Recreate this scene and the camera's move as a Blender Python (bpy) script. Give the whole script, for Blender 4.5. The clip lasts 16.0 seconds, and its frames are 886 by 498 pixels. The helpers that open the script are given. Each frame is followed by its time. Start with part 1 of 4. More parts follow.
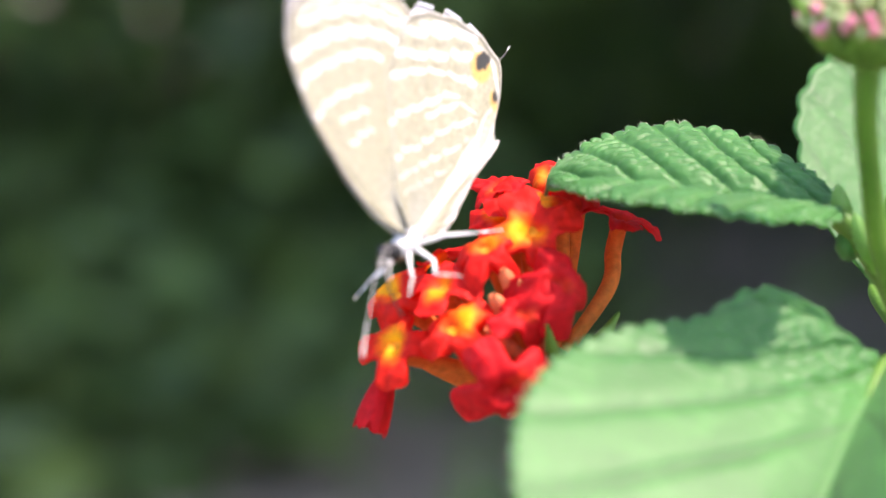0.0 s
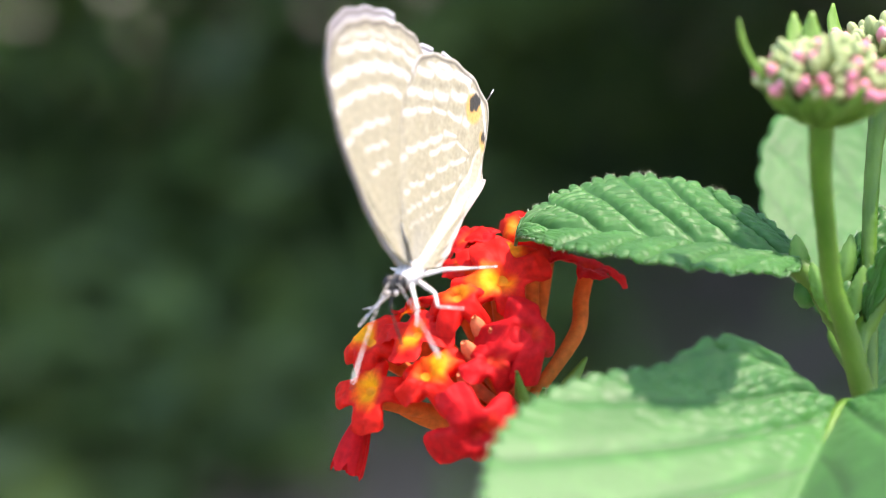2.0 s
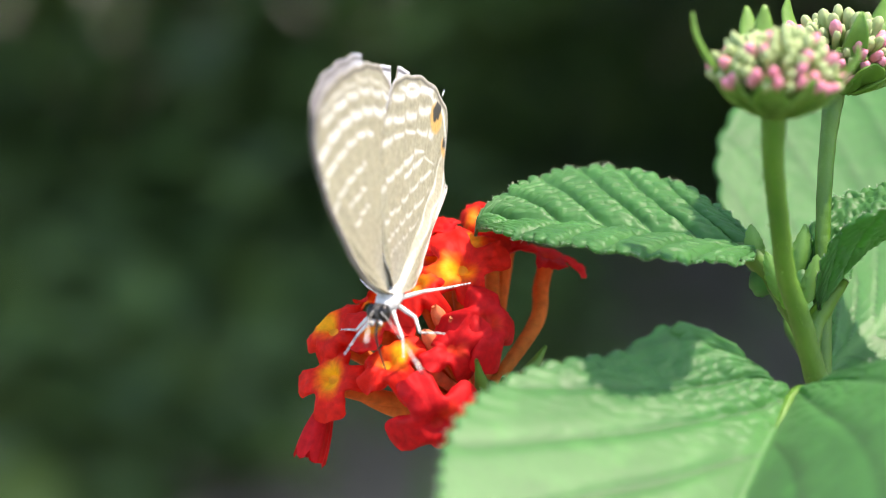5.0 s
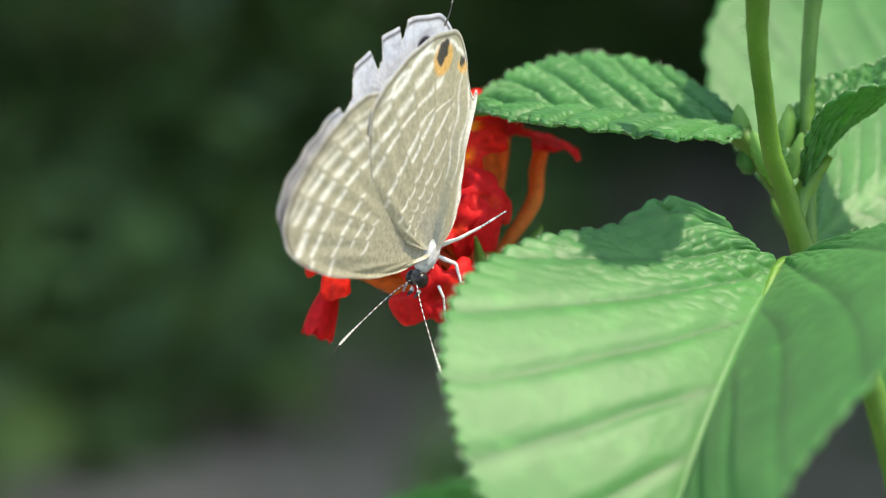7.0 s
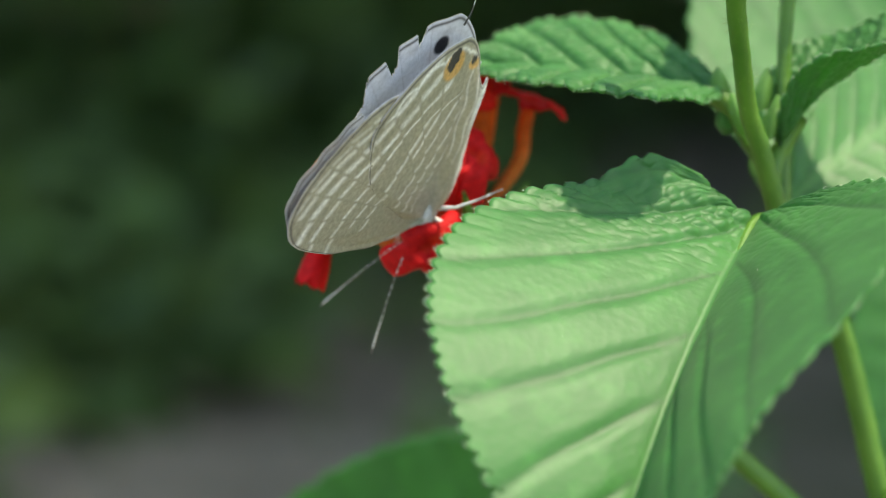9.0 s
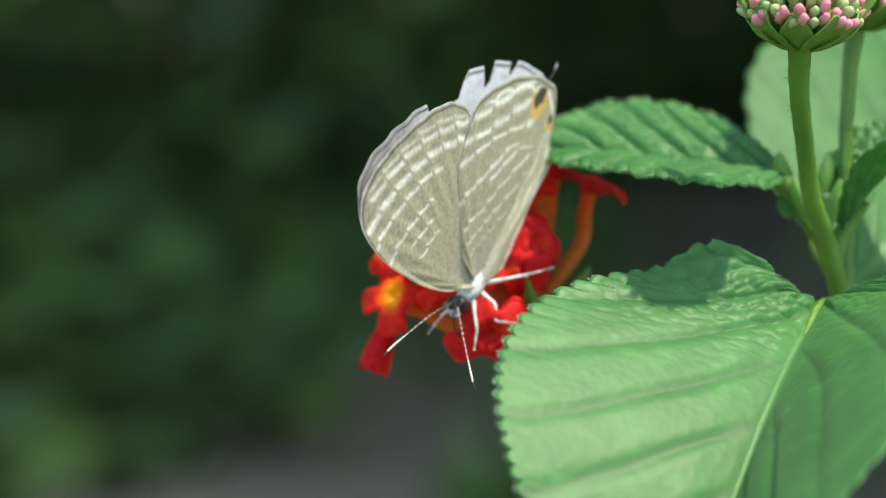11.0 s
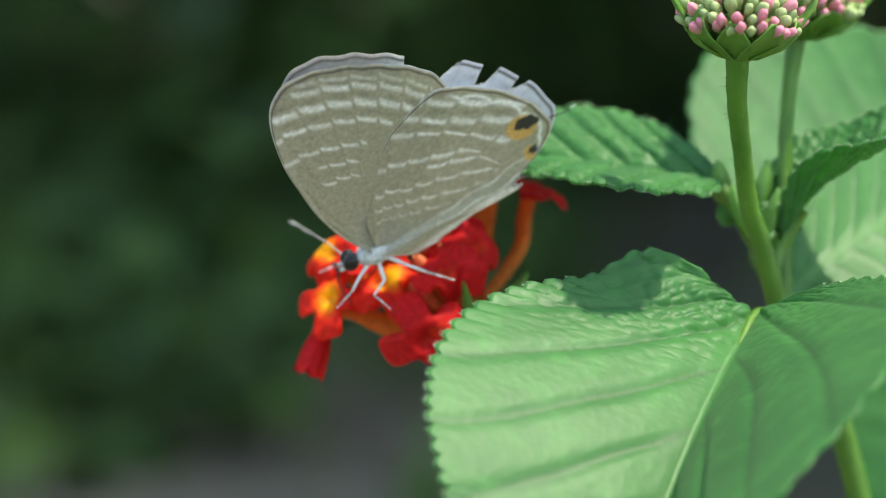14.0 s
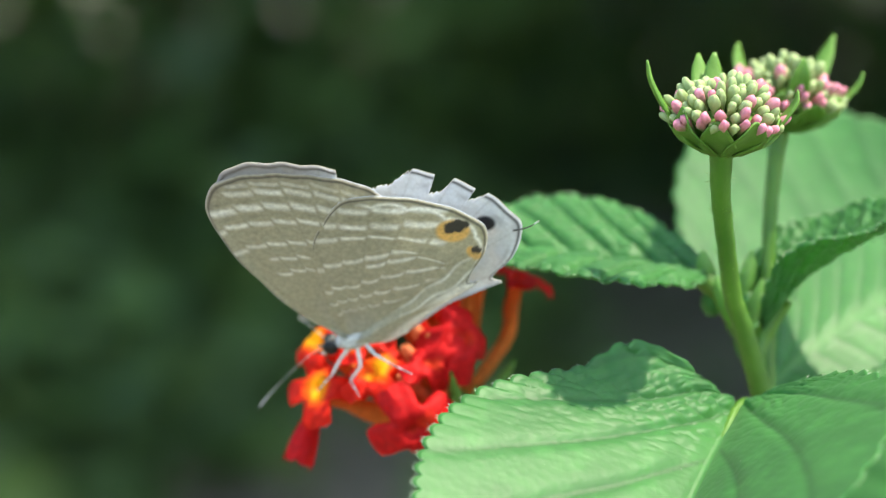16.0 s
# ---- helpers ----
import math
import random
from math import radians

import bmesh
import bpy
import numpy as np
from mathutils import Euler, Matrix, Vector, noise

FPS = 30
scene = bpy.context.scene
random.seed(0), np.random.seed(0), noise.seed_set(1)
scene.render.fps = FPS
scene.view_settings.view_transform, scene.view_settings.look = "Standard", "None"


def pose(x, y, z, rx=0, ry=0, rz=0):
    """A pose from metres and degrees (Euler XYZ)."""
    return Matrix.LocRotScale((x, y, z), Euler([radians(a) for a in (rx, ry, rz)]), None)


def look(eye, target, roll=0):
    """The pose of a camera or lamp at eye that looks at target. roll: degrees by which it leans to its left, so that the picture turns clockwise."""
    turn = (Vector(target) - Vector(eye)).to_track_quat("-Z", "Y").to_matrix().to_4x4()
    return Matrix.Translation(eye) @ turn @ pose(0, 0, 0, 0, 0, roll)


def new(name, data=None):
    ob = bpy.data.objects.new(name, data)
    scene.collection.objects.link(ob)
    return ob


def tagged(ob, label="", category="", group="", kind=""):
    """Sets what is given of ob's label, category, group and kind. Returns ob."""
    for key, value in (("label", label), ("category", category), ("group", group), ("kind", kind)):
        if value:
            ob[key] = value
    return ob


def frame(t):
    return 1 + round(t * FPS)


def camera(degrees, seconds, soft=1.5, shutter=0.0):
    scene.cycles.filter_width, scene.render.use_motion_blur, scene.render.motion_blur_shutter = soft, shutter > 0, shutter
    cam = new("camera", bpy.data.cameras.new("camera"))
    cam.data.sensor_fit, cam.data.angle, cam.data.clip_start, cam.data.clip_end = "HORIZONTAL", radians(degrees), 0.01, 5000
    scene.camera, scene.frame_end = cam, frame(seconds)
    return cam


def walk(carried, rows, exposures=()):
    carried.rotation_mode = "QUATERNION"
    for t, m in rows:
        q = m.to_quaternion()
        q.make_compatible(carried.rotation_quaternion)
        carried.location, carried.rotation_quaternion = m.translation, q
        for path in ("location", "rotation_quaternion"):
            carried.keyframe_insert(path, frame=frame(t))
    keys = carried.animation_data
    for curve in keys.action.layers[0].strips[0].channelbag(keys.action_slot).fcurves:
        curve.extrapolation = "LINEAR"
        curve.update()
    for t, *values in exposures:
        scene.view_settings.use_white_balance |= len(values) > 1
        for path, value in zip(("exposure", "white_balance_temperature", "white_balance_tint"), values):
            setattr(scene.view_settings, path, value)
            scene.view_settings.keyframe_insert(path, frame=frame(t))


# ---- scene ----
cam = camera(20, 16.0, soft=1.05, shutter=0.15)
# shallow depth of field of a close-up lens, focus held at one distance
cam.data.dof.use_dof = True
cam.data.dof.focus_distance = 0.1805
cam.data.dof.aperture_fstop = 20.5
walk(cam, [
    (0, look((-0.00103, -0.17152, 0.03182), (-0.00265, 0.02586, -0.00045), 0.24)),
    (0.5, look((-0.00124, -0.17088, 0.03190), (-0.00300, 0.02652, -0.00017), 0.40)),
    (1, look((-0.00105, -0.17250, 0.03242), (-0.00263, 0.02492, 0.00041), 0.20)),
    (1.5, look((-0.00093, -0.17557, 0.03457), (-0.00233, 0.02206, 0.00393), 0.07)),
    (2, look((-0.00006, -0.17765, 0.03497), (-0.00060, 0.01997, 0.00419), 0.12)),
    (2.5, look((0.00013, -0.17734, 0.03507), (-0.00029, 0.02030, 0.00444), 0.13)),
    (3, look((0.00095, -0.17736, 0.03406), (0.00139, 0.02013, 0.00244), 0.34)),
    (3.2, look((0.00087, -0.17645, 0.03482), (0.00113, 0.02119, 0.00417), -0.02)),
    (5.3, look((0.00140, -0.18071, 0.03524), (0.00242, 0.01681, 0.00384), 0.05)),
    (5.5, look((0.00111, -0.17983, 0.03483), (0.00179, 0.01766, 0.00325), -0.07)),
    (6, look((0.00208, -0.18375, 0.03294), (0.00368, 0.01333, -0.00105), -0.23)),
    (6.5, look((0.00065, -0.18635, 0.03329), (0.00093, 0.01071, -0.00092), -0.35)),
    (7, look((0.00131, -0.18855, 0.03197), (0.00227, 0.00823, -0.00380), -0.74)),
    (7.5, look((0.00077, -0.19504, 0.03240), (0.00149, 0.00160, -0.00411), -0.20)),
    (8, look((0.00168, -0.19641, 0.03057), (0.00317, -0.00011, -0.00770), -0.49)),
    (8.5, look((0.00182, -0.19657, 0.02947), (0.00347, -0.00044, -0.00964), -0.54)),
    (8.7, look((0.00179, -0.19643, 0.03048), (0.00316, -0.00015, -0.00785), -0.00)),
    (10.8, look((0.00010, -0.19630, 0.03359), (0.00010, 0.00049, -0.00206), -0.35)),
    (11, look((-0.00096, -0.19612, 0.03509), (-0.00183, 0.00090, 0.00069), -0.47)),
    (11.5, look((-0.00114, -0.19653, 0.03497), (-0.00208, 0.00047, 0.00046), -0.07)),
    (12, look((-0.00034, -0.19511, 0.03507), (-0.00064, 0.00194, 0.00084), 0.20)),
    (12.5, look((0.00000, -0.19548, 0.03447), (0.00000, 0.00148, -0.00026), 0.43)),
    (13, look((0.00048, -0.19688, 0.03509), (0.00092, 0.00012, 0.00058), 0.44)),
    (13.5, look((0.00138, -0.19521, 0.03432), (0.00256, 0.00172, -0.00053), 0.51)),
    (14, look((0.00168, -0.19556, 0.03519), (0.00309, 0.00147, 0.00092), 0.41)),
    (14.5, look((0.00132, -0.19627, 0.03609), (0.00246, 0.00088, 0.00243), 0.45)),
    (15, look((0.00115, -0.19703, 0.03723), (0.00213, 0.00025, 0.00436), 0.35)),
    (15.5, look((0.00083, -0.19664, 0.03704), (0.00161, 0.00062, 0.00408), 0.35)),
    (16, look((0.00216, -0.19712, 0.03947), (0.00398, 0.00042, 0.00830), 0.47)),
], exposures=[
    (0, 2.3, 7300, 24), (3.0, 2.19, 7300, 21), (5.5, 2.02, 7500, 14), (7.0, 1.93, 7700, 7), (8.5, 1.79, 7900, 4), (11.0, 1.7, 7500, 2), (14.0, 1.72, 7400, 2), (15.0, 1.8, 7400, 2), (16.0, 2.02, 7400, 2)])

# ---------------------------------------------------------------- world and sun
SUN_AT = Vector((0.45, -0.05, 0.89)).normalized()
world = bpy.data.worlds.new("sky")
scene.world = world
world.use_nodes = True
wn = world.node_tree.nodes
sky = wn.new("ShaderNodeTexSky")
sky.sky_type = "NISHITA"
sky.sun_disc = False
sky.sun_elevation = math.asin(SUN_AT.z)
sky.sun_rotation = math.atan2(SUN_AT.x, SUN_AT.y)
wn["Background"].inputs["Strength"].default_value = 0.15
world.node_tree.links.new(sky.outputs["Color"], wn["Background"].inputs["Color"])
sun = new("sun", bpy.data.lights.new("sun", "SUN"))
sun.data.energy = 2.2
sun.data.angle = radians(1.2)
sun.data.color = (1.0, 0.95, 0.86)
sun.matrix_world = look(SUN_AT * 20, (0, 0, 0))


# ---------------------------------------------------------------- materials
def material(name):
    mat = bpy.data.materials.new(name)
    mat.use_nodes = True
    nt = mat.node_tree
    return mat, nt, nt.nodes["Principled BSDF"]


def node(nt, kind, **ins):
    n = nt.nodes.new("ShaderNode" + kind)
    for key, value in ins.items():
        n.inputs[key.replace("_", " ")].default_value = value
    return n


def noise_of(nt, scale, detail=4.0, vector=None):
    n = node(nt, "TexNoise", Scale=scale, Detail=detail)
    nt.links.new(vector or node(nt, "TexCoord").outputs["Object"], n.inputs["Vector"])
    return n.outputs["Fac"]


def ramp(nt, fac, stops):
    r = nt.nodes.new("ShaderNodeValToRGB")
    el = r.color_ramp.elements
    while len(el) < len(stops):
        el.new(0.5)
    for e, (p, c) in zip(el, stops):
        e.position, e.color = p, (*c, 1)
    nt.links.new(fac, r.inputs["Fac"])
    return r.outputs["Color"]


def mix(nt, a, b, fac, mode="MIX"):
    m = nt.nodes.new("ShaderNodeMix")
    m.data_type, m.blend_type = "RGBA", mode
    for slot, value in ((0, fac), (6, a), (7, b)):
        if isinstance(value, (int, float)):
            m.inputs[slot].default_value = value
        elif isinstance(value, tuple):
            m.inputs[slot].default_value = (*value, 1)
        else:
            nt.links.new(value, m.inputs[slot])
    return m.outputs[2]


def bump(nt, bsdf, height, strength, distance):
    b = node(nt, "Bump", Strength=strength, Distance=distance)
    nt.links.new(height, b.inputs["Height"])
    nt.links.new(b.outputs["Normal"], bsdf.inputs["Normal"])
    return b.outputs["Normal"]


def see_through(nt, bsdf, colour, amount, tint):
    """Thin tissue: part of the light goes through."""
    tr = nt.nodes.new("ShaderNodeBsdfTranslucent")
    nt.links.new(mix(nt, colour, tint, 1.0, "MULTIPLY"), tr.inputs["Color"])
    ms = nt.nodes.new("ShaderNodeMixShader")
    ms.inputs[0].default_value = amount
    nt.links.new(bsdf.outputs[0], ms.inputs[1])
    nt.links.new(tr.outputs[0], ms.inputs[2])
    nt.links.new(ms.outputs[0], nt.nodes["Material Output"].inputs["Surface"])


def channel(nt, name, which):
    a = nt.nodes.new("ShaderNodeAttribute")
    a.attribute_name = name
    s = nt.nodes.new("ShaderNodeSeparateColor")
    nt.links.new(a.outputs["Color"], s.inputs[0])
    return s.outputs[which]


def leaf_material(name, dark, light, vein, through_amount=0.4, gloss=0.48):
    mat, nt, b = material(name)
    grain = noise_of(nt, 420, 5)
    blotch = noise_of(nt, 90, 3)
    col = ramp(nt, blotch, [(0.3, dark), (0.72, light)])
    col = mix(nt, col, tuple(min(1, 1.35 * c) for c in light), ramp(nt, grain, [(0.5, (0, 0, 0)), (0.8, (0.5, 0.5, 0.5))]))
    # shade of the vein grooves and creases, painted into the leaf colour
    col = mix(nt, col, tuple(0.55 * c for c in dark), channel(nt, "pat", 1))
    col = mix(nt, col, vein, channel(nt, "pat", 0))
    nt.links.new(col, b.inputs["Base Color"])
    b.inputs["Roughness"].default_value = gloss
    b.inputs["Specular IOR Level"].default_value = 0.36
    # down of fine hairs
    b.inputs["Sheen Weight"].default_value = 0.07
    b.inputs["Sheen Roughness"].default_value = 0.5
    vor = node(nt, "TexVoronoi", Scale=1500)
    nt.links.new(node(nt, "TexCoord").outputs["Object"], vor.inputs["Vector"])
    both = nt.nodes.new("ShaderNodeMath")
    both.operation = "MULTIPLY_ADD"
    both.inputs[1].default_value = 0.6
    nt.links.new(noise_of(nt, 2600, 3), both.inputs[0])
    nt.links.new(vor.outputs["Distance"], both.inputs[2])
    bump(nt, b, both.outputs[0], 0.13, 0.0002)
    see_through(nt, b, col, through_amount, (2.5, 2.7, 1.4))
    return mat


def stalk_material(name, dark, light, amount=0.18):
    mat, nt, b = material(name)
    col = ramp(nt, noise_of(nt, 260, 4), [(0.3, dark), (0.75, light)])
    nt.links.new(col, b.inputs["Base Color"])
    b.inputs["Roughness"].default_value = 0.5
    b.inputs["Subsurface Weight"].default_value = 0.0
    bump(nt, b, noise_of(nt, 1800, 3), 0.4, 0.0002)
    see_through(nt, b, col, amount, (1.1, 1.1, 0.5))
    return mat


def pattern_material(name, rough=0.6, amount=0.3, tint=(1, 0.97, 0.9), grain_scale=2500, grain=0.25, spec=0.3, sheen=0.0, pearl=0.0):
    """Colour as laid down on the surface by its own pattern, with grain."""
    mat, nt, b = material(name)
    a = nt.nodes.new("ShaderNodeAttribute")
    a.attribute_name = "pat"
    g = noise_of(nt, grain_scale, 3)
    col = mix(nt, a.outputs["Color"], ramp(nt, g, [(0.25, (1 - grain,) * 3), (0.75, (1 + grain,) * 3)]), 1.0, "MULTIPLY")
    nt.links.new(col, b.inputs["Base Color"])
    b.inputs["Roughness"].default_value = rough
    b.inputs["Specular IOR Level"].default_value = spec
    b.inputs["Sheen Weight"].default_value = sheen
    b.inputs["Sheen Roughness"].default_value = 0.6
    nrm = bump(nt, b, g, 0.35, 0.00012)
    see_through(nt, b, col, amount, tint)
    if pearl:
        # scales with a broad pearly gloss over their pigment
        gl = node(nt, "BsdfAnisotropic", Roughness=0.52)
        nt.links.new(mix(nt, mix(nt, col, (0.9, 0.9, 0.9), 0.45), (pearl,) * 3, 1.0, "MULTIPLY"), gl.inputs["Color"])
        nt.links.new(nrm, gl.inputs["Normal"])
        add = nt.nodes.new("ShaderNodeAddShader")
        out = nt.nodes["Material Output"].inputs["Surface"]
        nt.links.new(out.links[0].from_socket, add.inputs[0])
        nt.links.new(gl.outputs[0], add.inputs[1])
        nt.links.new(add.outputs[0], out)
    return mat


def plain(name, colour, rough=0.5, spec=0.5, scale=900, vary=0.3, relief=0.3):
    mat, nt, b = material(name)
    g = noise_of(nt, scale, 4)
    nt.links.new(ramp(nt, g, [(0.25, tuple(c * (1 - vary) for c in colour)), (0.75, tuple(min(1, c * (1 + vary)) for c in colour))]), b.inputs["Base Color"])
    b.inputs["Roughness"].default_value = rough
    b.inputs["Specular IOR Level"].default_value = spec
    bump(nt, b, g, relief, 0.0001)
    return mat


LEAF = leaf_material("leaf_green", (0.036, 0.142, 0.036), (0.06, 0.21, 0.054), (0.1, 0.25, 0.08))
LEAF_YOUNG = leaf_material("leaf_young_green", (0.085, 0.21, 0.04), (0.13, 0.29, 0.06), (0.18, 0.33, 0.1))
STALK = stalk_material("stalk_green", (0.048, 0.145, 0.011), (0.092, 0.22, 0.02))
BRACT = stalk_material("bract_green", (0.1, 0.24, 0.03), (0.18, 0.35, 0.06), 0.34)
PETAL = pattern_material("petal_red_orange", rough=0.6, amount=0.32, tint=(1.2, 0.7, 0.4), grain_scale=1600, grain=0.22, spec=0.14)
BUD = pattern_material("bud_pink_cream", rough=0.5, amount=0.25, tint=(1, 0.9, 0.8), grain_scale=1500, grain=0.15)
WING_UNDER = pattern_material("wing_underside_scales", rough=0.5, amount=0.36, tint=(1.15, 1.13, 1.05), grain_scale=3000, grain=0.2, spec=0.3, sheen=0.08, pearl=0.11)
WING_UPPER = pattern_material("wing_upperside_scales", rough=0.5, amount=0.34, tint=(0.95, 0.97, 1), grain_scale=3000, grain=0.1, spec=0.3)
FUR = plain("pale_body_scales", (0.46, 0.46, 0.46), 0.85, 0.15, 2600, 0.35, 0.9)
BRISTLE = plain("pale_bristle", (0.45, 0.55, 0.36), 0.5, 0.5, 2000, 0.2, 0.1)
HEAD_FUR = plain("grey_head_scales", (0.09, 0.085, 0.08), 0.8, 0.2, 2600, 0.5, 0.9)
EYE = plain("black_eye", (0.01, 0.009, 0.009), 0.3, 0.3, 2000, 0.2, 0.05)
DARK = plain("dark_chitin", (0.03, 0.026, 0.022), 0.45, 0.4, 2000, 0.3, 0.2)
BAND = pattern_material("banded_limb_scales", rough=0.7, amount=0.05, grain_scale=3500, grain=0.2, spec=0.2)


# ---------------------------------------------------------------- building helpers
TILT = radians(10)
SIDE = Vector((1, 0, 0))
RISE = Vector((0, math.sin(TILT), math.cos(TILT)))
DEEP = Vector((0, math.cos(TILT), -math.sin(TILT)))


def at(x, h, d):
    """A place from millimetres to the side, up and away, in axes tipped by ten degrees."""
    return (x * SIDE + h * RISE + d * DEEP) * 0.001


def way(x, h, d):
    return (x * SIDE + h * RISE + d * DEEP).normalized()


WORLD_OF = {}


def empty(name, m):
    ob = new(name)
    ob.empty_display_size = 0.01
    ob.matrix_basis = m
    WORLD_OF[ob.name] = m
    return ob


def part(name, me, mats, parent, label="", m=None):
    """Links a mesh as one object under a thing or a part; m is its pose in the world."""
    m = m or Matrix.Identity(4)
    for mat in mats if isinstance(mats, (list, tuple)) else [mats]:
        me.materials.append(mat) if mat.name not in me.materials else None
    ob = new(name, me)
    if parent:
        ob.parent = parent
        ob.matrix_basis = WORLD_OF[parent.name].inverted() @ m
    else:
        ob.matrix_basis = m
    WORLD_OF[ob.name] = m
    return tagged(ob, label)


def mesh_of(name, verts, faces, smooth=True, colours=None, slots=None):
    me = bpy.data.meshes.new(name)
    me.from_pydata([tuple(v) for v in verts], [], [tuple(int(i) for i in f) for f in faces])
    if smooth:
        me.polygons.foreach_set("use_smooth", [True] * len(me.polygons))
    if colours is not None:
        a = me.color_attributes.new("pat", "FLOAT_COLOR", "POINT")
        c = np.ones((len(verts), 4), np.float32)
        c[:, :3] = np.asarray(colours)[:, :3]
        a.data.foreach_set("color", c.ravel())
    if slots is not None:
        me.polygons.foreach_set("material_index", [int(s) for s in slots])
    me.update()
    return me


def smoothstep(a, b, x):
    t = np.clip((x - a) / (b - a), 0, 1)
    return t * t * (3 - 2 * t)


def grid_faces(n, m, start=0, wrap=False, flip=False):
    i, j = np.meshgrid(np.arange(n - 1), np.arange(m if wrap else m - 1), indexing="ij")
    a, b = i * m + j, i * m + (j + 1) % m
    f = np.stack([a, b, b + m, a + m], -1).reshape(-1, 4) + start
    return f[:, ::-1] if flip else f


def curve_through(points, n):
    """A smooth line through a few places (Catmull-Rom)."""
    p = np.array([list(q) for q in points], float)
    p = np.vstack([2 * p[0] - p[1], p, 2 * p[-1] - p[-2]])
    out = []
    for s in np.linspace(0, len(p) - 3 - 1e-9, n):
        k, t = int(s), s - int(s)
        a, b, c, d = p[k : k + 4]
        out.append(0.5 * (2 * b + (c - a) * t + (2 * a - 5 * b + 4 * c - d) * t * t + (3 * b - a - 3 * c + d) * t**3))
    return np.array(out)


def tube_arrays(points, radii, n=24, seg=10, lumps=0.0, start=0):
    line = curve_through(points, n)
    rad = np.interp(np.linspace(0, 1, n), np.linspace(0, 1, len(radii)), radii)
    tan = np.gradient(line, axis=0)
    tan /= np.linalg.norm(tan, axis=1, keepdims=True) + 1e-12
    ref = np.array([0.31, 0.95, 0.11])
    verts = []
    for k in range(n):
        a = np.cross(tan[k], ref)
        a /= np.linalg.norm(a)
        b = np.cross(tan[k], a)
        for q in range(seg):
            th = 2 * math.pi * q / seg
            r = rad[k] * (1 + lumps * math.sin(2 * th) + lumps * 0.6 * math.sin(k * 1.7 + th))
            verts.append(line[k] + r * (math.cos(th) * a + math.sin(th) * b))
    faces = [list(f) for f in grid_faces(n, seg, start, wrap=True)]
    faces.append([start + q for q in range(seg)])
    faces.append([start + (n - 1) * seg + q for q in range(seg - 1, -1, -1)])
    return np.array(verts), faces


def tube(name, points, radii, n=24, seg=10, lumps=0.0, colour=None):
    v, f = tube_arrays(points, radii, n, seg, lumps)
    c = None
    if colour is not None:
        c = [colour(int(k) // seg / (n - 1)) for k in range(n * seg)]
    return mesh_of(name, v, f, colours=c)


def blob(name, radii, centre=(0, 0, 0), n=14, m=18, rough=0.0, seed=0, colours=None):
    rng = np.random.RandomState(seed)
    verts = []
    for i in range(n):
        th = math.pi * (i + 0.02) / (n - 1 + 0.04)
        for j in range(m):
            ph = 2 * math.pi * j / m
            d = np.array([math.sin(th) * math.cos(ph), math.sin(th) * math.sin(ph), math.cos(th)])
            verts.append(np.array(centre) + d * np.array(radii) * (1 + rough * rng.uniform(-1, 1)))
    faces = [list(f) for f in grid_faces(n, m, 0, wrap=True, flip=True)]
    faces += [list(range(m)), [(n - 1) * m + q for q in range(m - 1, -1, -1)]]
    return mesh_of(name, verts, faces)


# ---------------------------------------------------------------- ground and undergrowth
GROUND_Z = -0.45


def build_ground():
    n = 90
    s = np.linspace(-1, 1, n)
    ax = np.sign(s) * (np.abs(s) * 3.0 + np.abs(s) ** 6 * 60)
    verts = []
    for y in ax:
        for x in ax:
            r = math.hypot(x, y)
            z = 0.02 * noise.noise((x * 1.7, y * 1.7, 0.3)) + 0.008 * noise.noise((x * 6, y * 6, 2.0)) if r < 6 else 0.0
            verts.append((x, y, GROUND_Z - 0.012 + z * min(1, r * 2)))
    mat, nt, b = material("soil_and_litter")
    col = ramp(nt, noise_of(nt, 2.2, 6), [(0.32, (0.057, 0.066, 0.029)), (0.5, (0.172, 0.155, 0.115)), (0.7, (0.262, 0.236, 0.18))])
    col = mix(nt, col, ramp(nt, noise_of(nt, 45, 5), [(0.3, (0.5, 0.5, 0.5)), (0.7, (1.3, 1.25, 1.2))]), 1.0, "MULTIPLY")
    nt.links.new(col, b.inputs["Base Color"])
    b.inputs["Roughness"].default_value = 0.95
    bump(nt, b, noise_of(nt, 60, 6), 0.6, 0.02)
    ob = part("ground", mesh_of("ground", verts, grid_faces(n, n)), mat, None, "bare grey-brown soil with leaf litter under shrubs")
    tagged(ob, "", "ground", "", "structure")


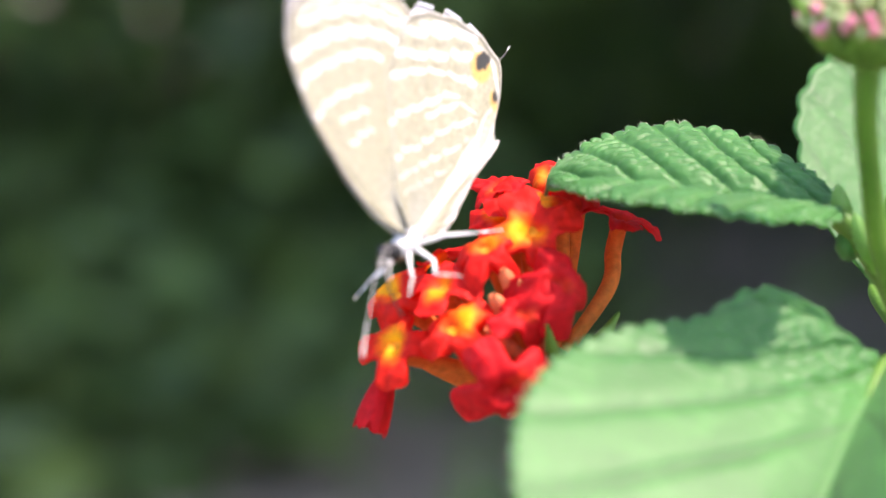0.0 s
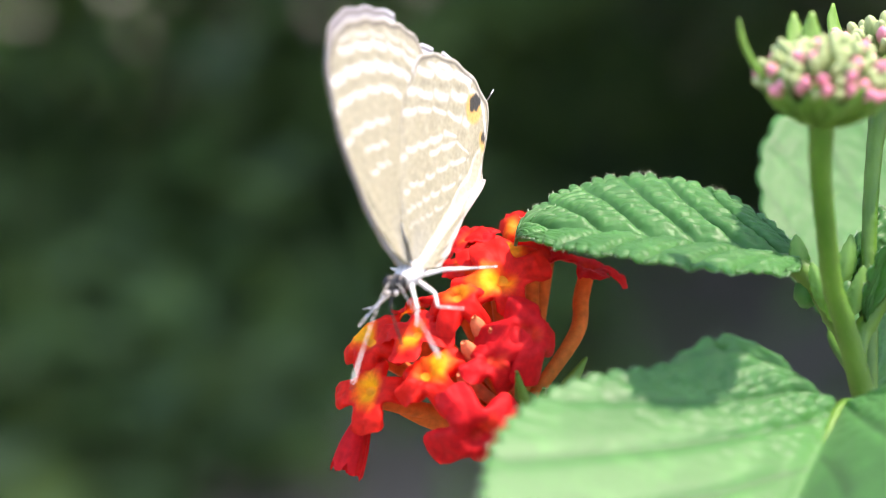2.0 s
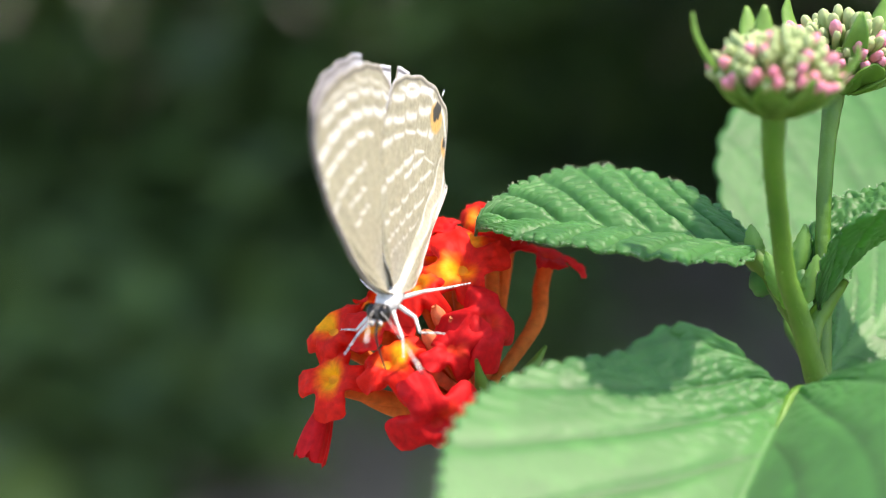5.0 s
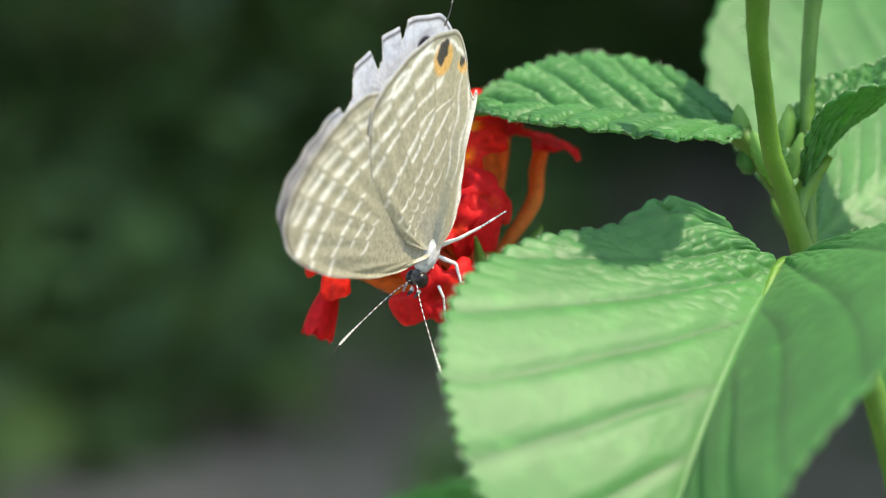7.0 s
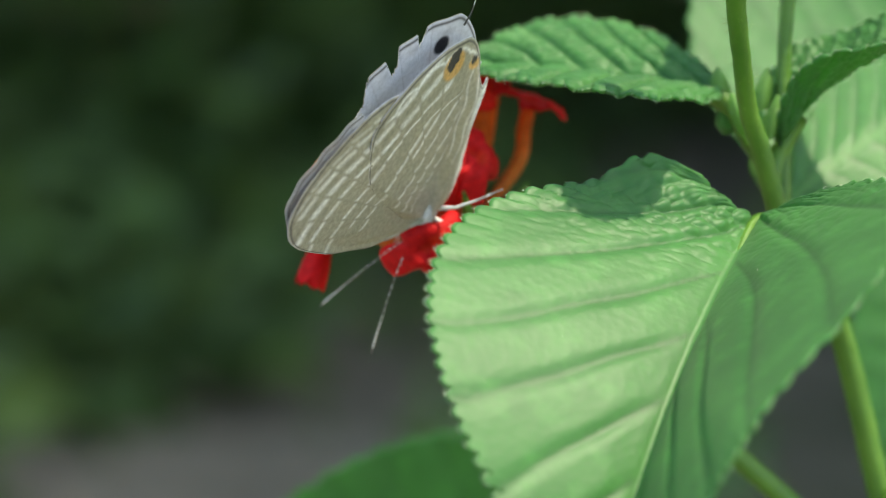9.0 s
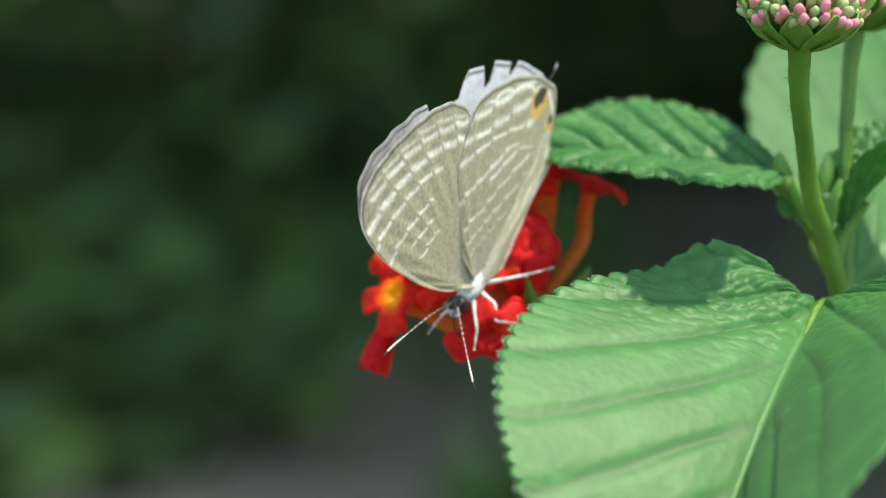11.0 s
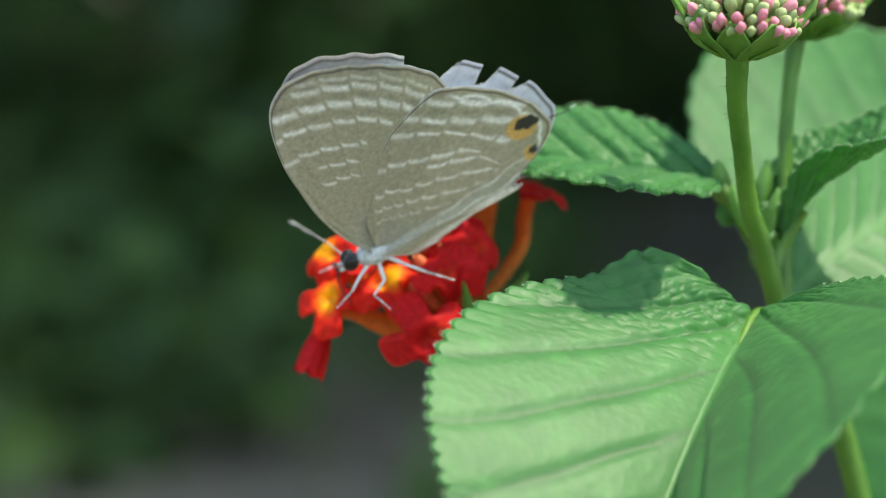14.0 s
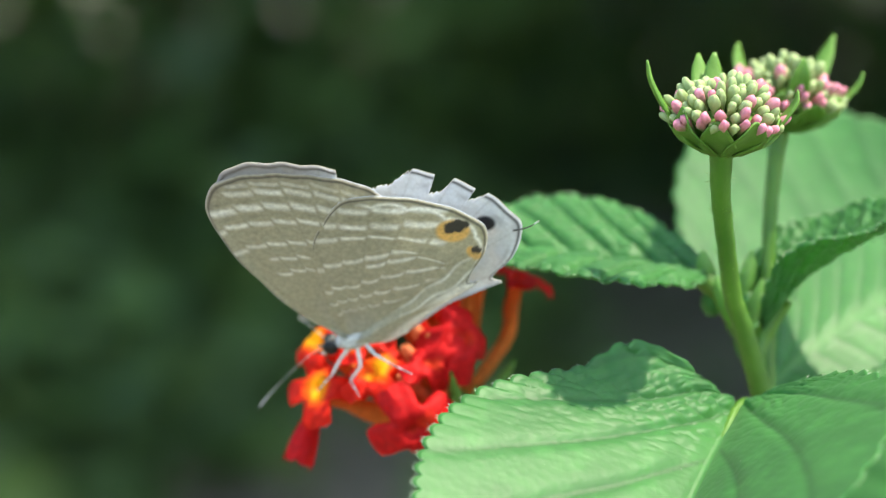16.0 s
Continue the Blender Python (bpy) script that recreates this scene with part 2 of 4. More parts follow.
def scatter_leaves(name, count, place, size, seed, colours, label, amount=0.25):
    """One object of many folded leaves of uneven size and turn."""
    rng = np.random.RandomState(seed)
    verts, faces, cols = [], [], []
    for _ in range(count):
        p, tone = place(rng)
        a = rng.normal(size=3)
        a[2] *= 0.5
        a /= np.linalg.norm(a)
        b = np.cross(a, rng.normal(size=3))
        b /= np.linalg.norm(b)
        up = np.cross(a, b)
        ln = size * rng.uniform(0.6, 1.5)
        w = ln * rng.uniform(0.22, 0.32)
        k = len(verts)
        shape = [(0, 0, 0), (0.3, 1, 0.12), (0.68, 0.8, 0.1), (1, 0, -0.08), (0.68, -0.8, 0.1), (0.3, -1, 0.12), (0.5, 0, -0.02)]
        for u, v, h in shape:
            verts.append(p + a * ln * u + b * w * v + up * ln * h)
            cols.append(tone)
        faces += [(k, k + 1, k + 6), (k + 1, k + 2, k + 6), (k + 2, k + 3, k + 6), (k + 3, k + 4, k + 6), (k + 4, k + 5, k + 6), (k + 5, k, k + 6)]
    me = mesh_of(name, verts, faces, smooth=False, colours=cols)
    mat = pattern_material(name + "_leaf", rough=0.5, amount=amount, tint=(1.2, 1.1, 0.5), grain_scale=40, grain=0.3)
    return tagged(part(name, me, mat, None, label), "", "foliage", "", "stuff")


def build_undergrowth():
    greens = [(0.06, 0.12, 0.036), (0.082, 0.158, 0.043), (0.11, 0.19, 0.05), (0.044, 0.08, 0.03)]

    def wall(rng):
        # a thicket that leans out over its own foot
        x = rng.uniform(-2.4, 2.4)
        z = rng.uniform(0, 1) ** 1.35 * 2.3 * (1 + 0.12 * noise.noise((x * 2.1, 3.3, 1.0))) * min(1, 3.2 * (2.55 - abs(x)))
        y = 2.25 + 0.9 * float(smoothstep(-0.05, 0.3, x)) - 0.3 * z + 0.12 * noise.noise((x * 1.6, z * 1.6, 5.0)) + rng.uniform(0, 1) ** 1.5 * 1.3
        return np.array([x, y, GROUND_Z + z]), greens[rng.randint(4)]

    scatter_leaves("thicket", 56000, wall, 0.06, 3, greens, "dark green shrub thicket in deep shade, out of focus")

    def shade_bushes(rng):
        # unseen foliage on the sun's side, added to keep sun off the thicket
        while True:
            x, y, z = rng.uniform(0.7, 2.7), rng.uniform(0.9, 3.6), rng.uniform(0, 3.5)
            if ((x - 1.68) / 0.92) ** 4 + ((y - 2.2) / 1.3) ** 4 + (max(0, z - 1.4) / 2.0) ** 4 < 1 + 0.5 * noise.noise((x * 2.3, y * 2.3, z * 2.3)):
                return np.array([x, y, GROUND_Z + z]), greens[rng.randint(4)]

    scatter_leaves("shade_bushes", 17000, shade_bushes, 0.16, 5, greens, "dense green leaf mass added out of view to shade the thicket")

    herb_greens = [(0.048, 0.096, 0.03), (0.066, 0.126, 0.035), (0.088, 0.152, 0.04)]

    def herbs(rng):
        while True:
            x, y = rng.uniform(-1.4, 1.2), rng.uniform(1.2, 2.6)
            bare = max(math.exp(-(((x + 0.02) / 0.22) ** 2)) * (1 if y < 2.2 else 0.3), float(smoothstep(0.0, 0.2, x)))
            if rng.uniform() > bare * 0.97 and noise.noise((x * 2.2, y * 2.2, 9.0)) > -0.28:
                break
        z = abs(rng.normal()) * 0.06
        return np.array([x, y, GROUND_Z + z]), herb_greens[rng.randint(3)]

    scatter_leaves("ground_herbs", 5200, herbs, 0.06, 8, greens, "low green herbs growing on shaded soil")


# ---------------------------------------------------------------- lantana leaves
def leaf_parts(parent, base, tip, left, right, half, arch=(0, 0, 0), veins=8, teeth=17, quilt=0.35, rugged=0.5, ear=0.0, sweep=0.24, tooth_mm=0.6, n=84, m=44, mat=None,
               label="", wide=0.55, curl=0.0, wave=0.0, seed=0, stalk_to=None, stalk_r=0.6, narrow=0.85, fuzz=0, left2=None, right2=None, turn=0.5, cells=0.0, right_wide=1.0, left_wide=1.0):
    """An ovate, wrinkled, scalloped leaf from its base to its tip; its halves spread along left and right. Millimetres."""
    b0, t0 = at(*base), at(*tip)
    axis = np.array(t0 - b0)
    ln = np.linalg.norm(axis)
    ad = axis / ln
    av = np.array(at(*arch))
    u = np.linspace(0.0, 1.0, n)
    v = np.linspace(-1, 1, m)
    prof = (u + 0.004) ** wide * (1 - u) ** narrow
    prof /= prof.max()
    rim = np.stack([u * ln * 1000, half * prof], 1)
    run = np.r_[0, np.cumsum(np.linalg.norm(np.diff(rim, axis=0), axis=1))]
    out2 = np.gradient(rim, axis=0)
    out2 = np.stack([-out2[:, 1], out2[:, 0]], 1) / (np.linalg.norm(out2, axis=1, keepdims=True) + 1e-9)
    pitch = run[-1] / teeth
    verts, cols = [], []
    for i in range(n):
        c = axis * u[i] + av * 4 * u[i] * (1 - u[i])
        for j in range(m):
            a = abs(v[j])
            s = np.array(left if v[j] < 0 else right)
            late = left2 if v[j] < 0 else right2
            if late is not None:
                q = min(1, u[i] / turn)
                q = q * q * (3 - 2 * q)
                s = s * (1 - q) + np.array(late) * q
                s /= np.linalg.norm(s)
            nrm = np.cross(ad, s) if v[j] > 0 else np.cross(s, ad)
            nrm /= np.linalg.norm(nrm) + 1e-9
            edge = min(1, max(0, (a - 0.8) / 0.2))
            tooth = tooth_mm * (abs(math.sin(math.pi * run[i] / pitch + (0.6 if v[j] > 0 else 0))) ** 0.6 - 0.6) * edge * min(1, (1 - u[i]) * 8) * min(1, run[i] / 2)
            w = half * 0.001 * prof[i] * (right_wide if v[j] > 0 else left_wide)
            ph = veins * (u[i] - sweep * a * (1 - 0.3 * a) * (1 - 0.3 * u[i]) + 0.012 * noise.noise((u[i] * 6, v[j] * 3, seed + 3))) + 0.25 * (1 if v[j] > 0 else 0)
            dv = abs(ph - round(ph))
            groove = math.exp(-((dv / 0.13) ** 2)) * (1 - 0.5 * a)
            t2 = a * 11 + 0.37 * math.floor(ph) + 0.5 * noise.noise((u[i] * 16, v[j] * 7, seed + 7))
            d2 = abs(t2 - round(t2))
            fine = math.exp(-((d2 / 0.16) ** 2)) * min(1, dv * 5) * (math.exp(-8 * u[i]) if ear else 1)
            mid = math.exp(-((a * prof[i] * half / 0.42) ** 2))
            near_base = 1 + ear * (0.6 if v[j] < 0 else 0.1) * math.exp(-((u[i] / 0.12) ** 2))
            h = near_base * quilt * (1 - groove) * (1 - rugged * fine) * (1 - mid) * min(1, a * 5) - 0.35 * mid * quilt
            h += wave * math.sin(5.3 * u[i] + 1.9 * (1 if v[j] > 0 else -1) + seed) * a * a
            h += quilt * rugged * (math.exp(-8 * u[i]) if ear else 1) * (0.45 * noise.noise((u[i] * 22, v[j] * 15, seed)) + 0.12 * noise.noise((u[i] * 60, v[j] * 40, seed)))
            h -= curl * a * a * a
            size = 0.95 if ear else 0.9
            here = cells * (math.exp(-((u[i] / 0.13) ** 2)) + 0.09 * math.exp(-u[i] * 4)) * (1 if v[j] < 0 else 0.35) if ear else cells
            if here > 0.005:
                f1 = noise.voronoi((u[i] * ln * 1000 / size, v[j] * half * prof[i] / size, seed))[0]
                h += here * (0.75 - f1[0] - 0.6 * math.exp(-((f1[1] - f1[0]) / 0.12) ** 2)) * (1 - mid) * (1 - 0.5 * groove)
            lift = ear * math.exp(-(((u[i] - 0.012) / 0.026) ** 2)) * a * a * (v[j] < 0) * 0.001
            p = c + np.array(RISE) * lift * (1 + 0.12 * math.sin(u[i] * 75)) + s * (a * w + out2[i, 1] * tooth * 0.001) + ad * out2[i, 0] * tooth * 0.001 + nrm * h * 0.001 + ad * 0.10 * a * w
            verts.append(p)
            # red: pale midrib; green: painted shade along side-vein grooves and fine creases
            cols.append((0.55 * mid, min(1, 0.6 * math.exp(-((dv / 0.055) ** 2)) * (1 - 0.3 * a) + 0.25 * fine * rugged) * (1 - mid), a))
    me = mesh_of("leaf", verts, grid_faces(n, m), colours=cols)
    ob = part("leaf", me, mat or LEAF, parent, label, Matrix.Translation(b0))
    sol = ob.modifiers.new("thickness", "SOLIDIFY")
    sol.thickness, sol.offset = 0.00022, 0.0
    if fuzz:
        rng = np.random.RandomState(seed)
        pv = np.array(verts).reshape(n, m, 3)
        hv, hf = [], []
        for _ in range(fuzz):
            i = rng.randint(2, n - 2)
            j = (0 if rng.uniform() < 0.6 else m - 1) if rng.uniform() < 0.75 else rng.randint(m)
            p = pv[i, j]
            d = rng.normal(size=3) + (2.2 * (pv[i, j] - pv[i, m // 2]) / (np.linalg.norm(pv[i, j] - pv[i, m // 2]) + 1e-9))
            d /= np.linalg.norm(d)
            s = np.cross(d, rng.normal(size=3))
            s *= 0.000022 / np.linalg.norm(s)
            k = len(hv)
            hv += [p + s, p - s, p + np.cross(d, s), p + d * rng.uniform(0.00015, 0.00042)]
            hf += [(k, k + 1, k + 3), (k + 1, k + 2, k + 3), (k + 2, k, k + 3)]
        tagged(part("bristles", mesh_of("bristles", hv, hf), BRISTLE, ob, "fine pale bristles on the leaf", Matrix.Translation(b0)), "", "", "", "stuff")
    if stalk_to:
        end = at(*stalk_to)
        midp = (b0 + end) / 2 - Vector(ad) * 0.0006
        pts = [Vector(axis * 0.14 + av * 0.48) + Vector((0, 0, -0.0002)), Vector((0, 0, -0.0001)), midp - b0, end - b0]
        part("petiole", tube("petiole", pts, [stalk_r * 0.0003, stalk_r * 0.0007, stalk_r * 0.0007, stalk_r * 0.00045], 16, 9, 0.06), STALK, ob, "", Matrix.Translation(b0))
    return ob


# ---------------------------------------------------------------- florets and buds
def floret(parent, throat, face, foot, size, seed, heat=0.5, droop=0.35, lobes=4, bow=(0, 0, 0)):
    """One corolla: frilled lobes round a yellow throat, on a curved slender tube that ends at its foot."""
    rng = np.random.RandomState(seed)
    z = Vector(face).normalized()
    x = z.orthogonal().normalized()
    m4 = Matrix((x, z.cross(x), z)).transposed().to_4x4()
    m4 = Matrix.Translation(throat) @ m4 @ pose(0, 0, 0, 0, 0, rng.uniform(0, 360))
    n, k = 15, 84
    verts, cols = [], []
    off = rng.uniform(0, 6.28, 4)
    big = rng.uniform(0.82, 1.18, lobes)
    fold = rng.uniform(0.0, 0.75, lobes) * droop / 0.35 if droop > 0 else rng.uniform(0.95, 1.08, lobes) * droop
    tip = rng.uniform(-0.28, 0.28, 2)
    for i in range(n):
        r = i / (n - 1)
        for j in range(k):
            th = 2 * math.pi * j / k
            q = (th / (2 * math.pi) * lobes) % lobes
            lobe, f = int(q), q - int(q)
            nxt, prv = (lobe + 1) % lobes, (lobe - 1) % lobes
            wgt = 0.5 + 0.5 * math.cos(2 * math.pi * (f - 0.5))
            near = nxt if f > 0.5 else prv
            mixw = 0.5 + 0.5 * min(1, wgt * 2)
            br = big[lobe] * mixw + big[near] * (1 - mixw)
            fd = fold[lobe] * mixw + fold[near] * (1 - mixw)
            cleft = 1 - (0.62 if droop > 0 else 0.08) * (1 - wgt) ** 3
            rad = size * 0.5 * br * (0.06 + 0.94 * r * (1 - (1 - cleft) * r * r))
            cx, cy = rad * math.cos(th) / size, rad * math.sin(th) / size
            crumple = noise.noise((6.5 * cx, 6.5 * cy, seed * 1.7)) * 0.12 + noise.noise((15 * cx, 15 * cy, seed * 2.3)) * 0.06
            frill = 0.035 * r**3 * math.sin(7 * th + off[0]) + 0.02 * r**3 * math.sin(13 * th + off[1]) + 0.01 * r * math.sin(37 * th + off[3]) + crumple * r * 0.6
            h = size * (-0.13 * (1 - r) ** 5 + 0.03 * r - fd * 0.6 * r**2.0 + frill * 0.8 + 0.05 * r * r * (1 - wgt))
            squash = 1 - 0.25 * max(0, fd) * r - 0.52 * max(0, -fd) * r ** 0.6
            verts.append((rad * squash * math.cos(th) * 0.001, rad * squash * math.sin(th) * 0.001, h * 0.001))
            ry = math.hypot(r * math.cos(th) - tip[0], r * math.sin(th) - tip[1])
            w = max(0.0, min(1.0, (ry - 0.01 - 0.1 * heat + 0.1 * math.sin(th * 2 + off[2]) + 0.1 * noise.noise((4 * r * math.cos(th), 4 * r * math.sin(th), seed))) / 0.38))
            yel, org, red = np.array((0.86, 0.39, 0.01)), np.array((0.8, 0.115, 0.008)), np.array((0.63, 0.017, 0.008))
            red = red * (1 - 0.25 * (1 - heat)) + np.array((0.03, -0.004, 0.006)) * (1 - heat)
            warm = max(0.0, min(1.0, 1.4 * heat - 0.15))
            yel = red * 0.8 * (1 - warm) + org * 0.2 * (1 - warm) + yel * warm
            org = red * (1 - warm) + org * warm
            c = yel * (1 - w * 2) + org * w * 2 if w < 0.5 else org * (2 - 2 * w) + red * (2 * w - 1)
            cols.append(c * rng.uniform(0.94, 1.06))
    faces = [list(f) for f in grid_faces(n, k, 0, wrap=True)]
    inv = m4.inverted()
    fl = inv @ Vector(foot)
    mid1 = Vector((0, 0, -0.0022)) * (size / 5.5)
    bend = (mid1 + fl) / 2 + Vector((0, 0, -0.0012)) + inv.to_3x3() @ Vector(at(*bow))
    tv, tf = tube_arrays([Vector((0, 0, -0.0005 * size / 5)), mid1, bend, fl], [0.0006, 0.00062, 0.0006, 0.00048] if size < 6.9 or heat > 0.1 or bow[1] < 2 else [0.0006, 0.00072, 0.00074, 0.00052], 18, 9, 0.0, len(verts))
    for q in range(len(tv)):
        s = (q // 9) / 17
        cols.append((red * (1 - heat) + np.array((0.8, 0.34, 0.02)) * heat) if q < 9 else np.array((0.66, 0.10, 0.02)) * (1 - s) + np.array((0.62, 0.22, 0.045)) * s)
    me = mesh_of("floret", [*verts, *tv], faces + tf, colours=cols)
    ob = part("floret", me, PETAL, parent, "", m4)
    return ob


def flower_head(shrub):
    foot = at(5.2, -5.2, 1.5)
    head = part("flower_head", blob("flower_head", (0.0016, 0.0015, 0.0022), (0, 0, 0), 12, 14, 0.05, 5), BRACT, shrub,
                "red and orange lantana flower head with yellow throats", Matrix.Translation(foot))
    # place of each throat, the way it faces, size, heat (young yellow to old red), droop
    plan = [
        ((-5.9, 0.8, -2), (-0.5, 0.6, -0.65), 6.6, 0.9, 0.3), ((-5.8, -2.6, -4), (-0.42, 0.42, -0.8), 6.6, 0.95, 0.5),
        ((-6.2, -5.2, -1.5), (-0.26, -0.94, -0.2), 5.9, 0.02, -1.0, (0, -2.4, 0)), ((-1.9, -1.5, -6.0), (-0.25, 0.5, -0.8), 6.8, 0.85, 0.45),
        ((2.0, -5.9, -8.5), (0.16, -0.2, -0.96), 8.8, 0.03, 0.5), ((5.7, 1.5, -6.2), (0.35, 0.3, -0.88), 8.6, 0.04, 0.35),
        ((3.8, 5.2, -3), (0.1, 0.5, -0.85), 7.6, 0.8, 0.35), ((3.4, 7.4, 0.4), (-0.1, 0.6, -0.8), 6.4, 0.7, 0.6),
        ((10.2, 6.3, 4), (0.2, 0.93, -0.3), 7.2, 0.04, 0.35, (1.7, 2.2, -0.6)),
        ((5.1, 9.3, 3.0), (-0.3, 0.75, -0.6), 6.8, 0.55, 0.5), ((7.4, 9.5, 4.4), (0.05, 0.8, -0.6), 6.8, 0.2, 0.55),
        ((1.7, 6.1, 0.0), (-0.3, 0.7, -0.65), 6.2, 0.6, 0.4), ((0.4, 4.0, -4.0), (-0.25, 0.6, -0.75), 6.0, 0.6, 0.45),
        ((1.4, 8.3, 2.4), (-0.3, 0.8, -0.4), 5.4, 0.3, 0.5), ((-2.5, 1.4, -3.6), (-0.35, 0.65, -0.65), 5.8, 0.6, 0.4),
        ((2.8, -0.5, -6.8), (0.0, 0.3, -0.95), 6.0, 0.08, 0.5), ((-2.8, 3.2, 1.5), (-0.6, 0.8, 0.1), 6.0, 0.6, 0.3)]
    for k, (p, face, size, heat, droop, *bow) in enumerate(plan):
        fan = Vector(at(*p)) - foot
        floret(head, at(*p), way(*face), foot + fan.normalized() * 0.0016, size * 0.95, 40 + k, heat, droop, 4 + (k % 5 == 2), bow[0] if bow else (0, 0, 0))
    # green bracts and unopened orange buds among the tubes
    for k, (p, q) in enumerate([((4.6, -1.4, -6.6), (5.6, -5.6, -1.5)), ((4.9, -3.4, -6.4), (5.2, -6.6, -1)), ((6.6, -2.6, -4.6), (6.2, -5.8, -1)), ((9.9, -0.6, 1.6), (7.4, -4.4, 1.4))]):
        a, b = at(*p), at(*q)
        part("bract", tube("bract", [b - b, (a - b) * 0.5 + Vector((0, -0.0003, 0)), a - b], [0.0005, 0.00062, 0.00012], 12, 8), BRACT, head, "", Matrix.Translation(b))
    for k, p in enumerate([(0.9, 0.6, -5.2), (2.9, 1.6, -5.2), (1.6, 2.4, -4.4), (0.6, -1.6, -6.2)]):
        a = Vector(at(*p)) - foot
        col = lambda s: (0.66, 0.12 + 0.1 * s, 0.05 + 0.05 * s)
        part("flower_bud", tube("flower_bud", [a * 0.2, a * 0.6 + Vector((0, -0.0004, 0)), a * 0.9, a], [0.0004, 0.00045, 0.0006, 0.0002], 12, 9, 0, col), PETAL, head, "", Matrix.Translation(foot))
    return foot


def bud_mesh(seed, pink):
    rng = np.random.RandomState(seed)
    n, m = 8, 12
    verts, cols = [], []
    for i in range(n):
        s = i / (n - 1)
        r = [0.30, 0.34, 0.36, 0.42, 0.62, 0.66, 0.5, 0.12][i] * 0.001
        for j in range(m):
            th = 2 * math.pi * j / m
            sq = 1 + 0.22 * math.cos(4 * th) * (s > 0.4) - 0.10 * (s > 0.8) * math.cos(4 * th)
            verts.append((0.7 * r * sq * math.cos(th), 0.7 * r * sq * math.sin(th), 0.0029 * s - (0.00025 if i == n - 1 else 0)))
            green, cream, rose = np.array((0.17, 0.31, 0.07)), np.array((0.42, 0.5, 0.24)), np.array((0.8, 0.27, 0.4))
            c = green * (1 - s) + (rose if pink else cream) * s
            cols.append(c if s > 0.5 or not pink else green * 0.6 + c * 0.4)
    faces = [list(f) for f in grid_faces(n, m, 0, wrap=True)] + [list(range((n - 1) * m, n * m))]
    return mesh_of("bud", verts, faces, colours=cols)


def bud_head(shrub, base, up, seed, rings=7, radius=4.6, bracts=()):
    b0 = Vector(at(*base))
    z = way(*up)
    x = z.orthogonal().normalized()
    m4 = Matrix.Translation(b0) @ Matrix((x, z.cross(x), z)).transposed().to_4x4()
    inv = m4.inverted()
    cup = [(0, 0, -0.0005), (0, 0, 0.0001), (0, 0, 0.0006), (0, 0, 0.0013), (0, 0, 0.002), (0, 0, 0.0026), (0, 0, 0.003)]
    head = part("bud_head", tube("bud_head", cup, [0.0006, 0.0012, 0.0019, 0.0028, 0.0034, 0.0035, 0.002], 28, 24, 0.03), BRACT, shrub,
                "unopened lantana bud head, pink and cream buds above green bracts", m4)
    pinks = [bud_mesh(k, True) for k in range(2)] + [bud_mesh(k + 5, False) for k in range(2)]
    rng = np.random.RandomState(seed)
    for ring in range(rings):
        el = radians(6 + 84 * ring / (rings - 1) * 0.98)
        count = max(1, round(28 * math.cos(el)))
        for k in range(count):
            az = 2 * math.pi * (k + 0.5 * (ring % 2)) / count + rng.uniform(-0.1, 0.1)
            d = Vector((math.cos(az) * math.cos(el), math.sin(az) * math.cos(el), math.sin(el) * 0.85))
            tipdir = (d + Vector((0, 0, 0.5))).normalized()
            o = Vector((0, 0, 0.0011)) + Vector((d.x, d.y, d.z * 0.9)) * (radius - 2.1) * 0.001
            q = tipdir.to_track_quat("Z", "Y").to_matrix().to_4x4()
            pick = rng.randint(2) if rng.uniform() < (0.75, 0.6, 0.4, 0.22, 0.15, 0.1, 0.0)[ring] else 2 + rng.randint(2)
            part("bud", pinks[pick], BUD, head, "", m4 @ Matrix.Translation(o) @ q @ pose(0, 0, 0, rng.uniform(-9, 9), rng.uniform(-9, 9), rng.uniform(0, 90)) @ Matrix.Diagonal((rng.uniform(0.66, 0.9), rng.uniform(0.66, 0.9), rng.uniform(0.72, 1.08), 1)))
    ruff = [Vector((math.cos(q) * 0.0042, math.sin(q) * 0.0042, rng.uniform(0.0022, 0.0034))) for q in np.arange(9) * 0.698 + 0.2]
    for k, e in enumerate([inv @ Vector(at(*t)) for t in bracts] + ruff):
        out = Vector((e.x, e.y, 0)).normalized()
        pts = [out * 0.0009 - Vector((0, 0, 0.0004)), out * 0.0027 + Vector((0, 0, 0.0008)), (out * 0.0044 + Vector((0, 0, 0.0022)) + e) / 2 if k < len(bracts) else out * 0.0038 + Vector((0, 0, 0.0018)), e]
        line = curve_through(pts, 16)
        side = np.array(Vector((0, 0, 1)).cross(out))
        wid = np.interp(np.linspace(0, 1, 16), [0, 0.25, 0.5, 0.8, 1], [0.0007, 0.0013, 0.0011, 0.0006, 0.00008]) * (0.85 if k < len(bracts) else rng.uniform(1.0, 1.5))
        verts = []
        for i in range(16):
            for j in range(7):
                f = (j - 3) / 3
                verts.append(line[i] + side * f * wid[i] - np.array(out) * 0.0006 * f * f * -1 * wid[i] / 0.0016)
        me = mesh_of("bract", verts, grid_faces(16, 7))
        ob = part("bract", me, BRACT, head, "", m4)
        ob.modifiers.new("thickness", "SOLIDIFY").thickness = 0.00015
    return head


